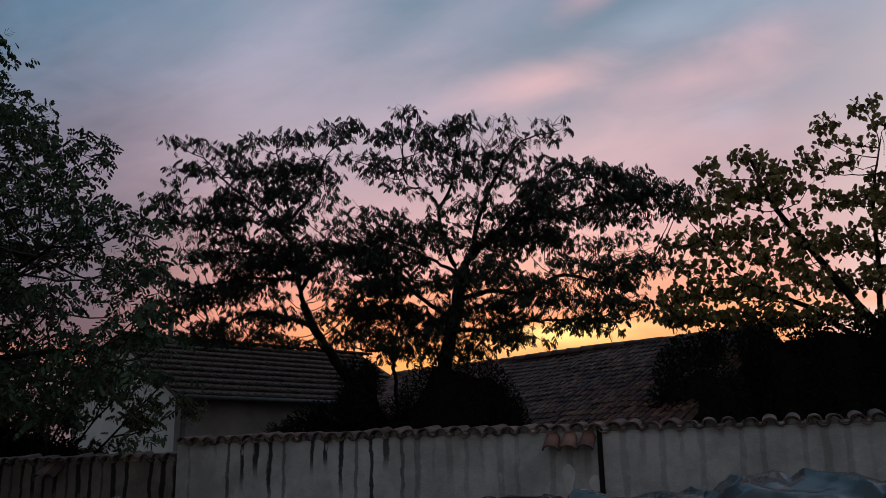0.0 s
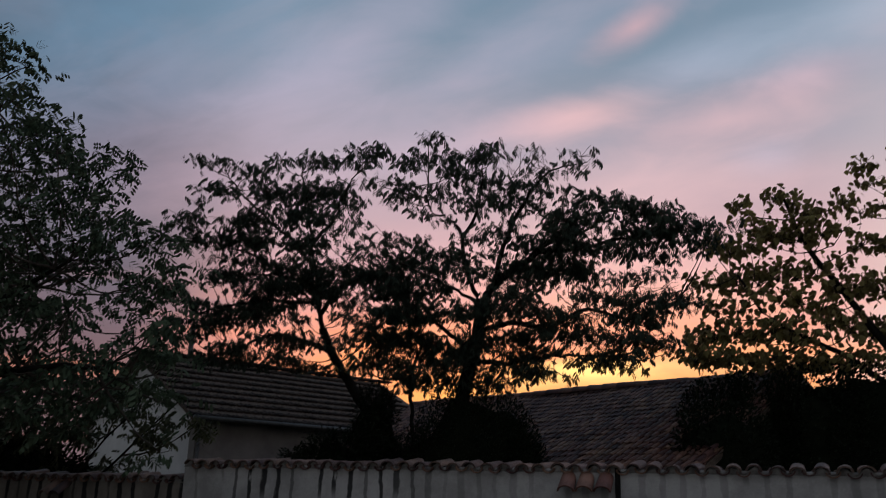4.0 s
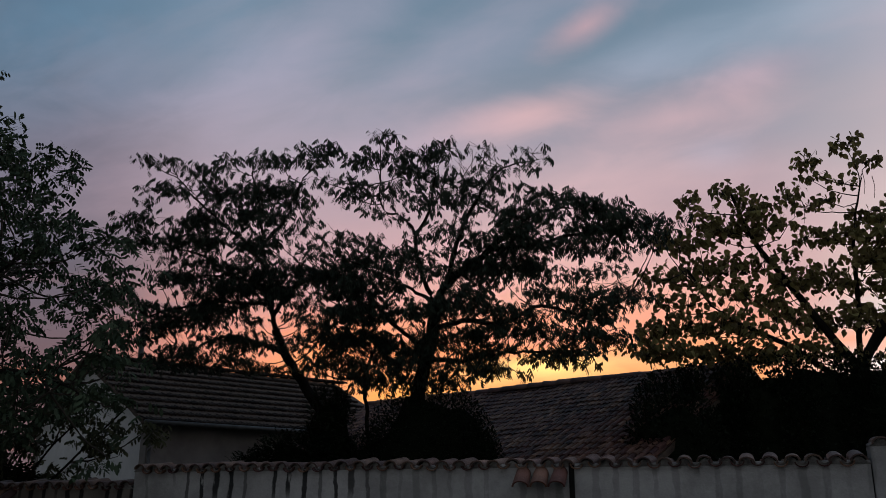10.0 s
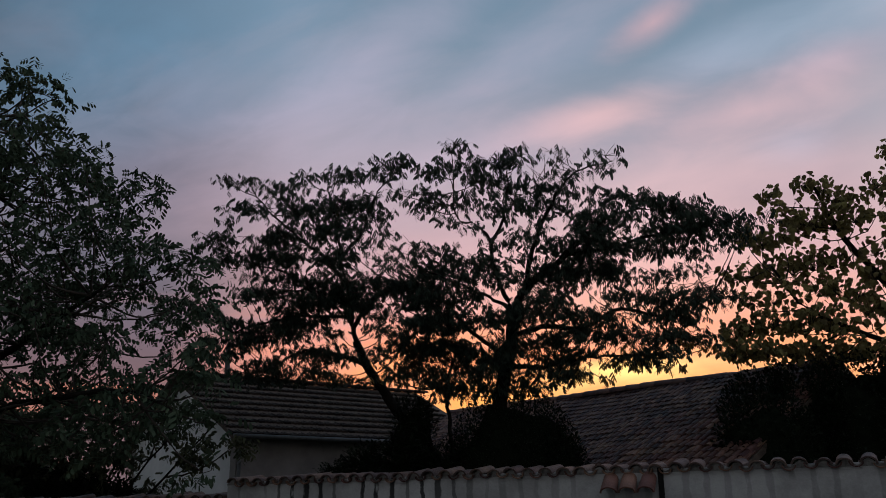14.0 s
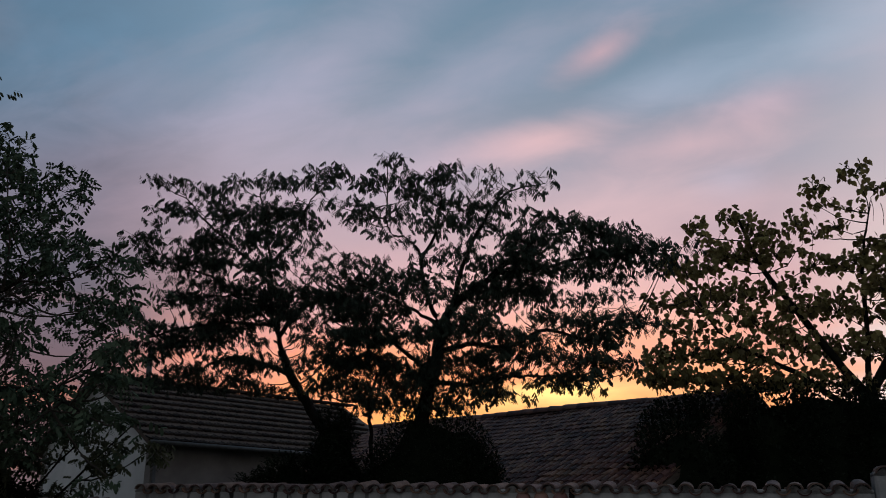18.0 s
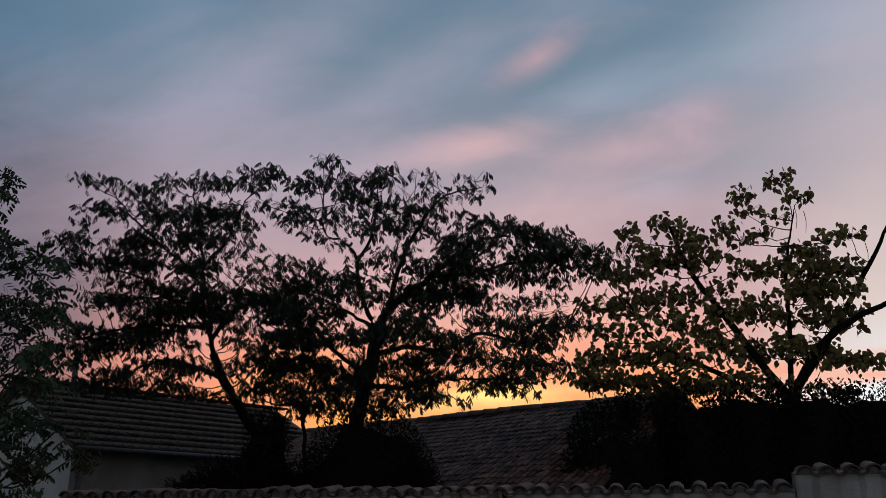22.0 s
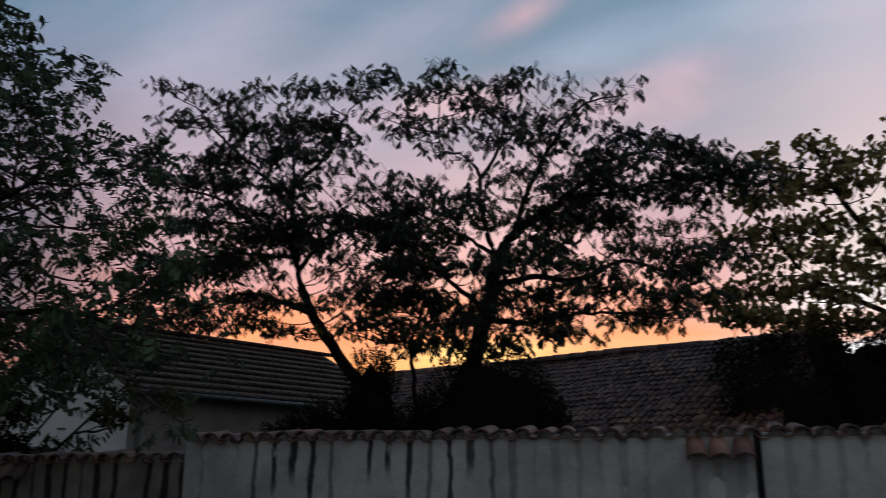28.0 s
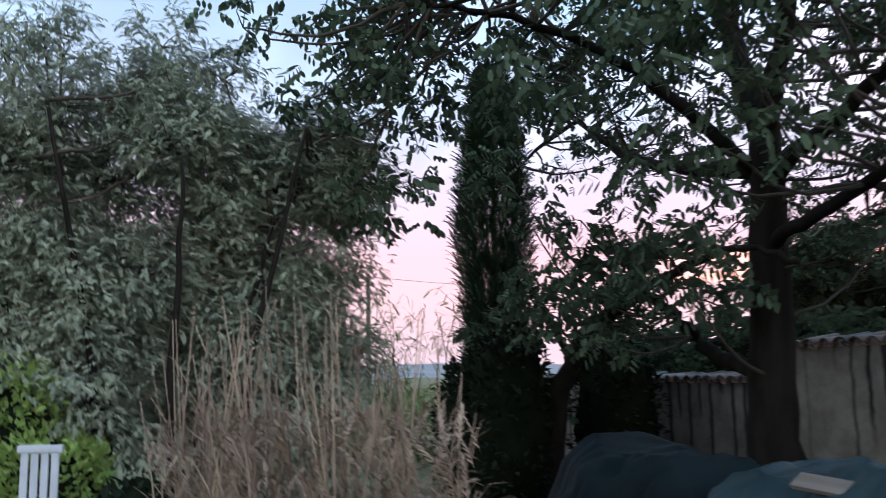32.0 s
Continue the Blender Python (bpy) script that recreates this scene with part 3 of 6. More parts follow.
def pad_crown(tree, pads, limbs, shape, mat, per, size, seed, name="crown", leaf_name="frond", singles=0, droop=0.5, toss=0.3, depth=0.35, step=0.34, thin=1.0):
    """Twigs from the limbs to the pads, and leaves that arch out over each pad and hang along its rim."""
    rng, dice = random.Random(seed), np.random.default_rng(seed)
    nodes = [p for line in limbs for p in line[len(line) // 4 :]]
    tw, at, way = Build(), [], []
    for x, y, z, rx, rz, fill in pad_clumps(pads, rng, step, depth):
        c = Vector((x, y, z - rz * 0.5))
        a = rng.choice(sorted(nodes, key=lambda p: (p - c).length + max(0, p.z - c.z) * 1.5)[:3])
        if (a - c).length < 1.9:
            mid = (a + c) / 2 + Vector((rng.uniform(-0.1, 0.1), rng.uniform(-0.1, 0.1), -0.08 * (a - c).length))
            tw.tube(bend([a, mid, c], 4, 0.012), (0.008 + 0.006 * (c - a).length) * thin, 0.006, 5)
        n = max(3, int(per * (0.34 + 0.38 * fill) * rx * 2 * (2 * rz + 0.06)))
        p = dice.uniform(-1, 1, (n, 3))
        p[:, 2] = np.clip(dice.normal(0.15, 0.55, n), -1, 1)
        p = p * (rx * 1.1, 0.32, rz) + (x, y, z)
        d = dice.normal(0, 1.0, (n, 3)) * (1, 0.9, 0.25) + (0, 0, -droop)
        at.append(p)
        way.append(d)
        for q in p[::3]:
            q = Vector(q)
            tw.tube([c, (c + q) / 2 + Vector((rng.uniform(-0.04, 0.04), rng.uniform(-0.04, 0.04), 0.02)), q], 0.006, 0.003, 3)
    part("branching", tw.mesh("branching", TWIG), tree)["kind"] = "stuff"
    at, way = np.vstack(at), np.vstack(way)
    sizes = dice.uniform(0.72, 1.25, len(at)) * size
    pick = dice.permutation(len(at))
    one, rest = pick[:singles], pick[singles:]
    part(name, leaf_cloud(name, shape, at[rest], way[rest], sizes[rest], mat, toss), tree)["kind"] = "stuff"
    if singles:
        faces = [list(q) if len(q) != 4 or q[2] != q[3] else list(q[:3]) for q in shape[1].tolist()]
        me = mesh_of(leaf_name, shape[0], faces, mat)
        for i in one:
            ob = part(leaf_name, me, tree)
            ob.matrix_basis = Matrix.LocRotScale(Vector(at[i]), Vector(way[i]).normalized().to_track_quat("X", "Z"), Vector((sizes[i],) * 3))


# ---------- ground and distance ----------
def ground_height(x, y):
    far = max(0.0, math.hypot(x + 14, y - 5) - 14)
    return 0.05 * noise.noise((x * 0.3, y * 0.3, 0)) - min(1.2, far * 0.03) * (1 if x < -14 else 0)


def build_ground():
    xs = [-3000, -1500, -700, -300, -150, -80, -50] + [-35 + i * 1.5 for i in range(36)] + [30, 60, 150, 400, 1000, 3000]
    ys = [-3000, -1000, -300, -100, -40] + [-20 + i * 1.5 for i in range(40)] + [50, 80, 150, 400, 1000, 3000]
    v = [(x, y, ground_height(x, y)) for y in ys for x in xs]
    n = len(xs)
    f = [(j * n + i, j * n + i + 1, (j + 1) * n + i + 1, (j + 1) * n + i) for j in range(len(ys) - 1) for i in range(n - 1)]
    tagged(new("ground", mesh_of("ground", v, f, SOIL, True)), "dim grassy garden ground running out to fields", "ground", kind="structure")
    # a long low ridge on the skyline
    v, f = [], []
    for i in range(121):
        a = radians(20 + i * 1.0)
        d = 880 + 60 * math.sin(i * 0.21)
        top = 9 + 5 * noise.noise((i * 0.07, 3, 0)) + 1.2 * noise.noise((i * 0.6, 9, 0))
        for r, z in ((d - 260, -1.3), (d - 120, top * 0.45), (d, top), (d + 200, -2)):
            v.append((-math.sin(a) * r, math.cos(a) * r, z))
    for i in range(120):
        for k in range(3):
            f.append((i * 4 + k, i * 4 + k + 1, i * 4 + 5 + k, i * 4 + 4 + k))
    tagged(new("backdrop_hill", mesh_of("backdrop_hill", v, f, HILL_MAT, True)), "low hazy grey-blue wooded ridge on the skyline", "hill", kind="structure")


build_ground()


# ---------- garden wall ----------
WALL_Y = 10.10


def tile_mesh(name, mat, length, wide0, wide1, thick=0.013, segs=8, hollow=1):
    """A half-round clay tile along -y (its wide end in front), hollow side down (or up with hollow=-1)."""
    v, f = [], []
    for y, r in ((0.0, wide0 / 2), (length, wide1 / 2)):
        for q in (r, r - thick):
            for k in range(segs + 1):
                w = math.pi * k / segs
                v.append((-math.cos(w) * q, y, hollow * math.sin(w) * q * 0.8))
    m = segs + 1
    for k in range(segs):
        f += [(k, k + 1, 2 * m + k + 1, 2 * m + k), (m + k + 1, m + k, 3 * m + k, 3 * m + k + 1), (k + 1, k, m + k, m + k + 1), (2 * m + k, 2 * m + k + 1, 3 * m + k + 1, 3 * m + k)]
    f += [(0, 2 * m, 3 * m, m), (segs, m + segs, 3 * m + segs, 2 * m + segs)]
    return mesh_of(name, v, f, mat, False)


CAP = tile_mesh("cap_tile", CAP_TILE, 0.42, 0.172, 0.15, 0.020, 10)
CHANNEL = tile_mesh("channel_tile", OLD_TILE, 0.40, 0.145, 0.12, hollow=-1)
HANG = tile_mesh("hanging_tile", TILE, 0.34, 0.195, 0.16, 0.02, 12)


def wall_stretch(name, label, x0, x1, top, mat, number):
    """A rendered wall with a coping of half-round tiles that falls to the front."""
    body = tagged(new(name, box(name, mat, (x1 - x0, 0.34, top - 0.06 + 0.4), 0.012, ((x0 + x1) / 2, WALL_Y + 0.17, (top - 0.06 - 0.4) / 2))), label, "garden wall", kind="structure")
    # mortar bed, wavy along the front under the tiles
    n = int((x1 - x0) / PITCH * 6)
    v, f = [], []
    for i in range(n + 1):
        x = x0 + (x1 - x0) * i / n
        up = 0.036 * math.cos(2 * math.pi * (x - x0 - PITCH / 2) / PITCH)
        for y, z in ((WALL_Y - 0.004, top - 0.10), (WALL_Y - 0.012, top - 0.055 + up), (WALL_Y + 0.34, top - 0.045 + up), (WALL_Y + 0.344, top - 0.10)):
            v.append((x, y, z))
    for i in range(n):
        for k in range(3):
            f.append((i * 4 + k, i * 4 + 4 + k, i * 4 + 5 + k, i * 4 + k + 1))
    f += [(0, 1, 2, 3), (n * 4 + 3, n * 4 + 2, n * 4 + 1, n * 4)]
    part("mortar_bed", mesh_of("mortar_bed", v, f, BED), body, "lumpy mortar bed under the tiles")
    rng = random.Random(number)
    count = int(round((x1 - x0) / PITCH))
    for i in range(count):
        x = x0 + (i + 0.5) * PITCH
        for me, shift, dz in ((CAP, 0, 0.0), (CHANNEL, PITCH / 2, 0.012)):
            if shift and i == count - 1:
                continue
            part("cap_tile" if not shift else "channel_tile", me, body, at=pose(x + shift + rng.uniform(-0.012, 0.012), WALL_Y - (0.045 if not shift else 0.055) + rng.uniform(-0.015, 0.015), top - 0.075 + dz + rng.uniform(-0.008, 0.012), 6 + rng.uniform(-3, 3), rng.uniform(-6, 6), rng.uniform(-5, 5)))
    return body


w_high = wall_stretch("wall_main", "grey rendered garden wall streaked black below its clay-tile coping", -7.79, 1.03, 2.0, WALL_MAT, 1)
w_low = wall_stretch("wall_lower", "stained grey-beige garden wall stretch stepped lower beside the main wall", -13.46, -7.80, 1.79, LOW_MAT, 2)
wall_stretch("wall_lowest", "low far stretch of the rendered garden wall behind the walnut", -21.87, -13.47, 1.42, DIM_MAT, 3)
wall_stretch("wall_raised", "raised stretch of the grey garden wall with tile coping", 1.04, 7.55, 2.17, WALL_MAT, 4)

# three reddish tiles that hang lower on the wall, a pale smear below, and a dark joint beside them
for i in range(3):
    part("hanging_tile", HANG, w_high, "reddish clay tile hanging down the wall face", pose(-2.50 + i * 0.2, WALL_Y - 0.22, 1.69, 34, 0, random.uniform(-6, 6)))
for i in range(2):
    part("hanging_tile", CAP, w_low, "dull clay tile hanging down the wall face", pose(-10.0 + i * 0.2, WALL_Y - 0.22, 1.49, 34, 0, random.uniform(-6, 6)))
part("joint_shadow_gap", box("joint_shadow_gap", GAP, (0.06, 0.012, 1.92), 0.003, (-1.97, WALL_Y - 0.006, 0.99)), w_high, "dark vertical joint in the wall")
for i, (x, z, sx, sz) in enumerate(((-2.35, 1.38, 0.07, 0.17), (-2.05, 1.30, 0.06, 0.12))):
    v = [(x + sx * math.cos(a) * (1 + 0.25 * math.sin(3 * a)), WALL_Y - 0.005, z + sz * math.sin(a)) for a in [k * 0.39 for k in range(16)]]
    part("repair_patch", mesh_of("repair_patch", v, [list(range(16))], PATCH), w_high, "paler mortar smear")


# ---------- houses beyond the wall ----------
TURN = -25.2
ALONG = Vector((math.sin(radians(25.2)), math.cos(radians(25.2)), 0))
ACROSS = Vector((-math.cos(radians(25.2)), math.sin(radians(25.2)), 0))


def roof_tile_mesh():
    """An interlocking tile: a plate with a raised roll on one side and a turned-down nose."""
    pr = [(-0.125, 0.002), (-0.105, 0.018), (-0.075, 0.02), (-0.045, 0.005), (-0.01, 0.0), (0.03, 0.0), (0.055, 0.010), (0.085, 0.011), (0.12, 0.0)]
    v, f = [], []
    for y in (0.0, 0.47):
        for dz in (0.0, -0.05):
            v += [(x, y, z + dz) for x, z in pr]
    m = len(pr)
    for k in range(m - 1):
        f += [(k, k + 1, 2 * m + k + 1, 2 * m + k), (m + k + 1, m + k, 3 * m + k, 3 * m + k + 1), (k + 1, k, m + k, m + k + 1)]
    return mesh_of("roof_tile", v, f, GREY_TILE)


def small_house():
    """Single-storey house: its pale gable and a long grey side under a tiled roof."""
    c = Vector(HOUSE_CORNER)
    house = thing("house", "low grey rendered house with a pale gable and tiled roof", "house", c)
    w, L, eave, ridge = 6.73, 7.90, 3.43, 5.14

    def at(a, b, z):
        q = c + ALONG * a + ACROSS * b
        return (q.x, q.y, z)
    t = 0.3
    for name, mat, pts, lab in (("wall_side", HOUSE_WALL, ((0, 0), (L, 0), (L, t), (0, t)), "plain grey rendered side wall"), ("wall_back", HOUSE_WALL, ((0, w - t), (L, w - t), (L, w), (0, w)), "")):
        v = [at(a, b, z) for z in (-0.3, eave) for a, b in pts]
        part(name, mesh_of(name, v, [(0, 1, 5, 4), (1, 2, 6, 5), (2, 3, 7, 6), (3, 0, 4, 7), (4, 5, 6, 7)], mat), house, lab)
    for a0 in (0.004, L - t - 0.004):
        v = []
        for a in (a0, a0 + t):
            v += [at(a, 0.003, -0.3), at(a, w - 0.003, -0.3), at(a, w - 0.003, eave), at(a, w / 2, ridge - 0.08), at(a, 0.003, eave)]
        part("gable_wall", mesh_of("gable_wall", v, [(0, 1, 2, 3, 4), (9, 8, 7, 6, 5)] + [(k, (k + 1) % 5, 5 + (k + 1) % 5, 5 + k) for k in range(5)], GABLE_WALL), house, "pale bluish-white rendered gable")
    rise = math.atan2(ridge - eave, w / 2)
    over, hang, slopes = 0.34, 0.3, []
    for s in (0, 1):
        lo = -over if not s else w + over
        zl = eave - over * math.tan(rise)
        v = [at(-hang, lo, zl + 0.02), at(L + hang, lo, zl + 0.02), at(L + hang, w / 2, ridge + 0.02), at(-hang, w / 2, ridge + 0.02)]
        v += [(x, y, z - 0.1) for x, y, z in v]
        slab = part("roof_slope", mesh_of("roof_slope", v, [(0, 1, 2, 3), (7, 6, 5, 4), (0, 4, 5, 1), (1, 5, 6, 2), (2, 6, 7, 3), (3, 7, 4, 0)], DARK_WOOD), house, "roof boards under the tiles")
        slopes.append(slab)
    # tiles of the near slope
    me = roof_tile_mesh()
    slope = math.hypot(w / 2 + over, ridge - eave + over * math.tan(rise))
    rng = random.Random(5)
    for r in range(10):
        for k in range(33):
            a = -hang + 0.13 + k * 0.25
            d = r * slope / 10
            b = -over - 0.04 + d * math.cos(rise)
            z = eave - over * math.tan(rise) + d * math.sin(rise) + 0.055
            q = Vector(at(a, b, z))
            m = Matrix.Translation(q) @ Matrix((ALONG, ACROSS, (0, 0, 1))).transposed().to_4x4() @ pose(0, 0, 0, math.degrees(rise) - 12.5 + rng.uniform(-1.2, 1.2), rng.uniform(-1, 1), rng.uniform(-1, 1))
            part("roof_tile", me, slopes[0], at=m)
    # ridge tiles, gutter, chimney pipe
    for k in range(21):
        q = Vector(at(-hang + 0.1 + k * 0.42, w / 2, ridge + 0.03))
        part("ridge_tile", RIDGE, house, at=Matrix.Translation(q) @ pose(0, 0, 0, 2, 0, TURN))
    g = Build()
    g.tube([Vector(at(-hang, -over - 0.1, eave - over * math.tan(rise) - 0.02)), Vector(at(L + hang, -over - 0.1, eave - over * math.tan(rise) - 0.04))], 0.055, 0.055, 10)
    part("gutter", g.mesh("gutter", ZINC), house, "dull metal gutter along the eaves")
    g = Build()
    g.tube([Vector(at(0.06, -0.06, eave - 0.25)), Vector(at(0.06, -0.06, 0.0))], 0.045, 0.045, 8)
    part("downpipe", g.mesh("downpipe", ZINC), house, "grey downpipe at the corner")
    g = Build()
    q = Vector(CHIMNEY)
    g.tube([q + Vector((0, 0, -1.2)), q], 0.075, 0.075, 10)
    flue = part("flue_pipe", g.mesh("flue_pipe", ZINC), house, "slim flue pipe by the ridge")
    g = Build()
    g.tube([q, q + Vector((0, 0, 0.05))], 0.10, 0.10, 10)
    part("flue_cap", g.mesh("flue_cap", ZINC), flue)


RIDGE = tile_mesh("ridge_tile", GREY_TILE, 0.46, 0.26, 0.22)


def long_house():
    """A lower building whose long tiled slope faces the garden."""
    a0, b0 = Vector(RIDGE_LEFT), Vector(RIDGE_RIGHT)
    line = (b0 - a0).normalized()
    front = Vector((-ALONG.x, -ALONG.y, 0))
    L, run, drop = (b0 - a0).length, 3.9, 1.95
    house = thing("barn", "long low building with a sagging lichened clay-tile roof", "house", (a0.x, a0.y, 0))
    slopes = []
    for s in (1, -1):
        v = []
        for z in (0.0, -0.12):
            v += [a0 + Vector((0, 0, z)), b0 + Vector((0, 0, z)), b0 + front * s * run + Vector((0, 0, z - drop)), a0 + front * s * run + Vector((0, 0, z - drop))]
        slab = part("roof_slope", mesh_of("roof_slope", [tuple(q) for q in v], [(0, 1, 2, 3), (7, 6, 5, 4), (0, 4, 5, 1), (1, 5, 6, 2), (2, 6, 7, 3), (3, 7, 4, 0)], DARK_WOOD), house, "roof boards under the tiles")
        slopes.append(slab)
        v = []
        for d in (run - 0.35, run - 0.65):
            v += [a0 + front * s * d, b0 + front * s * d]
        v = [Vector((q.x, q.y, z)) for z in (-0.3, a0.z - drop - 0.02) for q in (v[0], v[1], v[3], v[2])]
        part("wall", mesh_of("wall", [tuple(q) for q in v], [(0, 1, 5, 4), (1, 2, 6, 5), (2, 3, 7, 6), (3, 0, 4, 7)], HOUSE_WALL), house)
    for q in (a0 + line * 0.2, b0 - line * 0.5):
        v = []
        for e in (q, q + line * 0.3):
            v += [e + front * 3.3 + Vector((0, 0, -e.z - 0.3)), e - front * 3.3 + Vector((0, 0, -e.z - 0.3)), e - front * 3.3 + Vector((0, 0, -1.78)), e + Vector((0, 0, -0.14)), e + front * 3.3 + Vector((0, 0, -1.78))]
        part("gable_wall", mesh_of("gable_wall", [tuple(p) for p in v], [(0, 1, 2, 3, 4), (9, 8, 7, 6, 5)] + [(k, (k + 1) % 5, 5 + (k + 1) % 5, 5 + k) for k in range(5)], HOUSE_WALL), house)
    cover = tile_mesh("roof_tile", OLD_TILE, 0.28, 0.11, 0.09, segs=5)
    pan = tile_mesh("pan_tile", OLD_TILE, 0.28, 0.10, 0.085, segs=4, hollow=-1)
    fall = math.atan2(drop, run)
    rng = random.Random(8)
    rest_v, rest_f = [], []
    src = [(v.co.copy()) for v in cover.vertices]
    face = [tuple(p.vertices) for p in cover.polygons]
    pv = [(v.co.copy()) for v in pan.vertices]
    pf = [tuple(p.vertices) for p in pan.polygons]
    rows, cols = 19, int(L / 0.135)
    basis = Matrix((line, -front, (0, 0, 1))).transposed().to_4x4()
    for k in range(cols):
        for r in range(rows):
            d = run - (r + 0.0) * run / rows
            sag = 0.03 * math.sin(k * 0.12) + 0.02 * noise.noise((k * 0.2, r * 0.3, 1))
            q = a0 + line * (0.1 + k * 0.135) + front * d + Vector((0, 0, -drop * d / run + 0.07 + sag))
            m = Matrix.Translation(q) @ basis @ pose(0, 0, 0, math.degrees(fall) - 3 + rng.uniform(-3, 3), rng.uniform(-7, 7), rng.uniform(-5, 5))
            if 34 <= k < 52 and 2 < r < 19:
                part("roof_tile", cover, slopes[0], at=m)
            else:
                n = len(rest_v)
                rest_v += [tuple(m @ c) for c in src]
                rest_f += [tuple(n + i for i in g) for g in face]
            m2 = m @ pose(0.0675, 0, -0.012)
            n = len(rest_v)
            rest_v += [tuple(m2 @ c) for c in pv]
            rest_f += [tuple(n + i for i in g) for g in pf]
    part("roof_tiles_rest", mesh_of("roof_tiles_rest", rest_v, rest_f, OLD_TILE), slopes[0])["kind"] = "stuff"
    for k in range(int(L / 0.40)):
        q = a0 + line * (0.05 + k * 0.40) + Vector((0, 0, 0.035 + 0.015 * math.sin(k * 0.5)))
        part("ridge_tile", OLD_RIDGE, house, at=Matrix.Translation(q) @ Matrix((front, line, (0, 0, 1))).transposed().to_4x4() @ pose(0, 0, 0, rng.uniform(-2, 2), rng.uniform(-3, 3), rng.uniform(-2, 2)))


OLD_RIDGE = tile_mesh("ridge_tile", OLD_TILE, 0.46, 0.32, 0.28)
small_house()
long_house()


# ---------- trees beyond the wall ----------
# leafy pads of the two silk trees: from x, z to x, z, depth y, half thickness, fill
LEFT_TOP_PADS = (
    (-10.67, 7.87, -9.40, 7.58, 13.4, 0.14, 1),
    (-9.50, 7.67, -8.66, 7.72, 13.6, 0.14, 1),
    (-8.55, 7.69, -7.55, 7.51, 13.5, 0.16, 1),
    (-7.46, 7.62, -6.53, 7.40, 13.4, 0.14, 2),
    (-10.82, 7.38, -9.36, 7.09, 13.3, 0.14, 1),
    (-11.00, 7.08, -10.57, 7.00, 13.3, 0.09, 1),
    (-9.78, 7.28, -8.75, 7.23, 13.8, 0.25, 2),
    (-8.69, 7.19, -7.52, 6.95, 13.7, 0.26, 2),
    (-11.33, 6.69, -10.11, 6.79, 13.6, 0.16, 1),
    (-10.33, 6.79, -8.16, 6.67, 13.9, 0.27, 2),
    (-8.10, 6.49, -7.05, 6.29, 13.4, 0.16, 1),
    (-7.93, 6.90, -7.21, 6.79, 13.9, 0.11, 1),
)
LEFT_LOW_PADS = (
    (-11.09, 6.45, -9.71, 6.38, 14.0, 0.24, 2),
    (-9.84, 6.34, -8.18, 6.15, 14.2, 0.25, 2),
    (-8.07, 6.17, -7.37, 6.20, 13.8, 0.15, 1),
    (-10.90, 6.16, -9.03, 5.90, 14.4, 0.17, 1),
    (-8.84, 5.83, -7.74, 5.67, 14.1, 0.16, 1),
    (-11.58, 5.95, -10.05, 5.74, 14.6, 0.16, 1),
    (-10.11, 5.58, -8.30, 5.44, 14.7, 0.15, 1),
    (-11.61, 5.35, -9.96, 5.38, 14.9, 0.15, 1),
    (-11.23, 5.08, -8.95, 4.96, 15.0, 0.16, 1),
    (-12.10, 4.96, -10.93, 4.88, 14.9, 0.19, 1),
    (-10.43, 4.62, -8.33, 4.48, 15.3, 0.18, 1),
    (-11.59, 4.25, -8.47, 4.04, 15.6, 0.13, 1),
    (-8.30, 4.84, -7.31, 4.71, 15.2, 0.16, 1),
    (-12.36, 5.61, -11.69, 5.38, 15.0, 0.18, 1),
)
RIGHT_TOP_PADS = (
    (-6.19, 7.97, -5.70, 7.97, 13.8, 0.09, 2),
    (-6.59, 7.52, -5.43, 7.30, 13.7, 0.16, 2),
    (-5.31, 7.34, -4.37, 7.23, 13.5, 0.14, 2),
    (-4.20, 7.40, -3.99, 7.37, 13.8, 0.06, 1),
    (-3.50, 7.03, -2.95, 7.12, 13.9, 0.09, 1),
    (-7.11, 7.09, -6.15, 7.02, 13.8, 0.11, 1),
    (-6.80, 6.90, -5.50, 6.92, 14.0, 0.15, 1),
    (-5.61, 7.15, -4.39, 6.95, 14.0, 0.16, 2),
    (-5.35, 6.56, -3.88, 6.49, 13.8, 0.19, 2),
    (-4.34, 6.83, -3.30, 6.55, 13.9, 0.15, 1),
    (-6.18, 6.45, -5.63, 6.33, 13.9, 0.09, 1),
    (-4.12, 7.08, -3.62, 6.93, 13.8, 0.09, 1),
)
RIGHT_SIDE_PADS = (
    (-3.41, 6.61, -2.60, 6.59, 14.2, 0.17, 3),
    (-2.66, 6.47, -1.80, 6.31, 14.5, 0.18, 3),
    (-1.89, 6.18, -1.13, 6.04, 14.7, 0.09, 3),
    (-4.05, 6.31, -2.76, 6.17, 14.2, 0.25, 2),
    (-2.82, 6.12, -1.55, 5.92, 14.5, 0.21, 3),
    (-4.29, 5.87, -3.08, 5.81, 14.3, 0.24, 2),
    (-3.16, 5.73, -1.91, 5.61, 14.6, 0.18, 2),
    (-2.12, 5.81, -1.23, 5.66, 14.8, 0.10, 1),
    (-4.74, 5.38, -3.12, 5.38, 14.4, 0.28, 3),
    (-3.19, 5.32, -1.94, 5.27, 14.7, 0.11, 1),
    (-3.21, 5.02, -1.87, 4.91, 14.7, 0.09, 1),
    (-1.99, 5.17, -1.54, 4.82, 15.0, 0.13, 1),
    (-3.53, 5.08, -2.76, 4.77, 14.4, 0.12, 1),
)
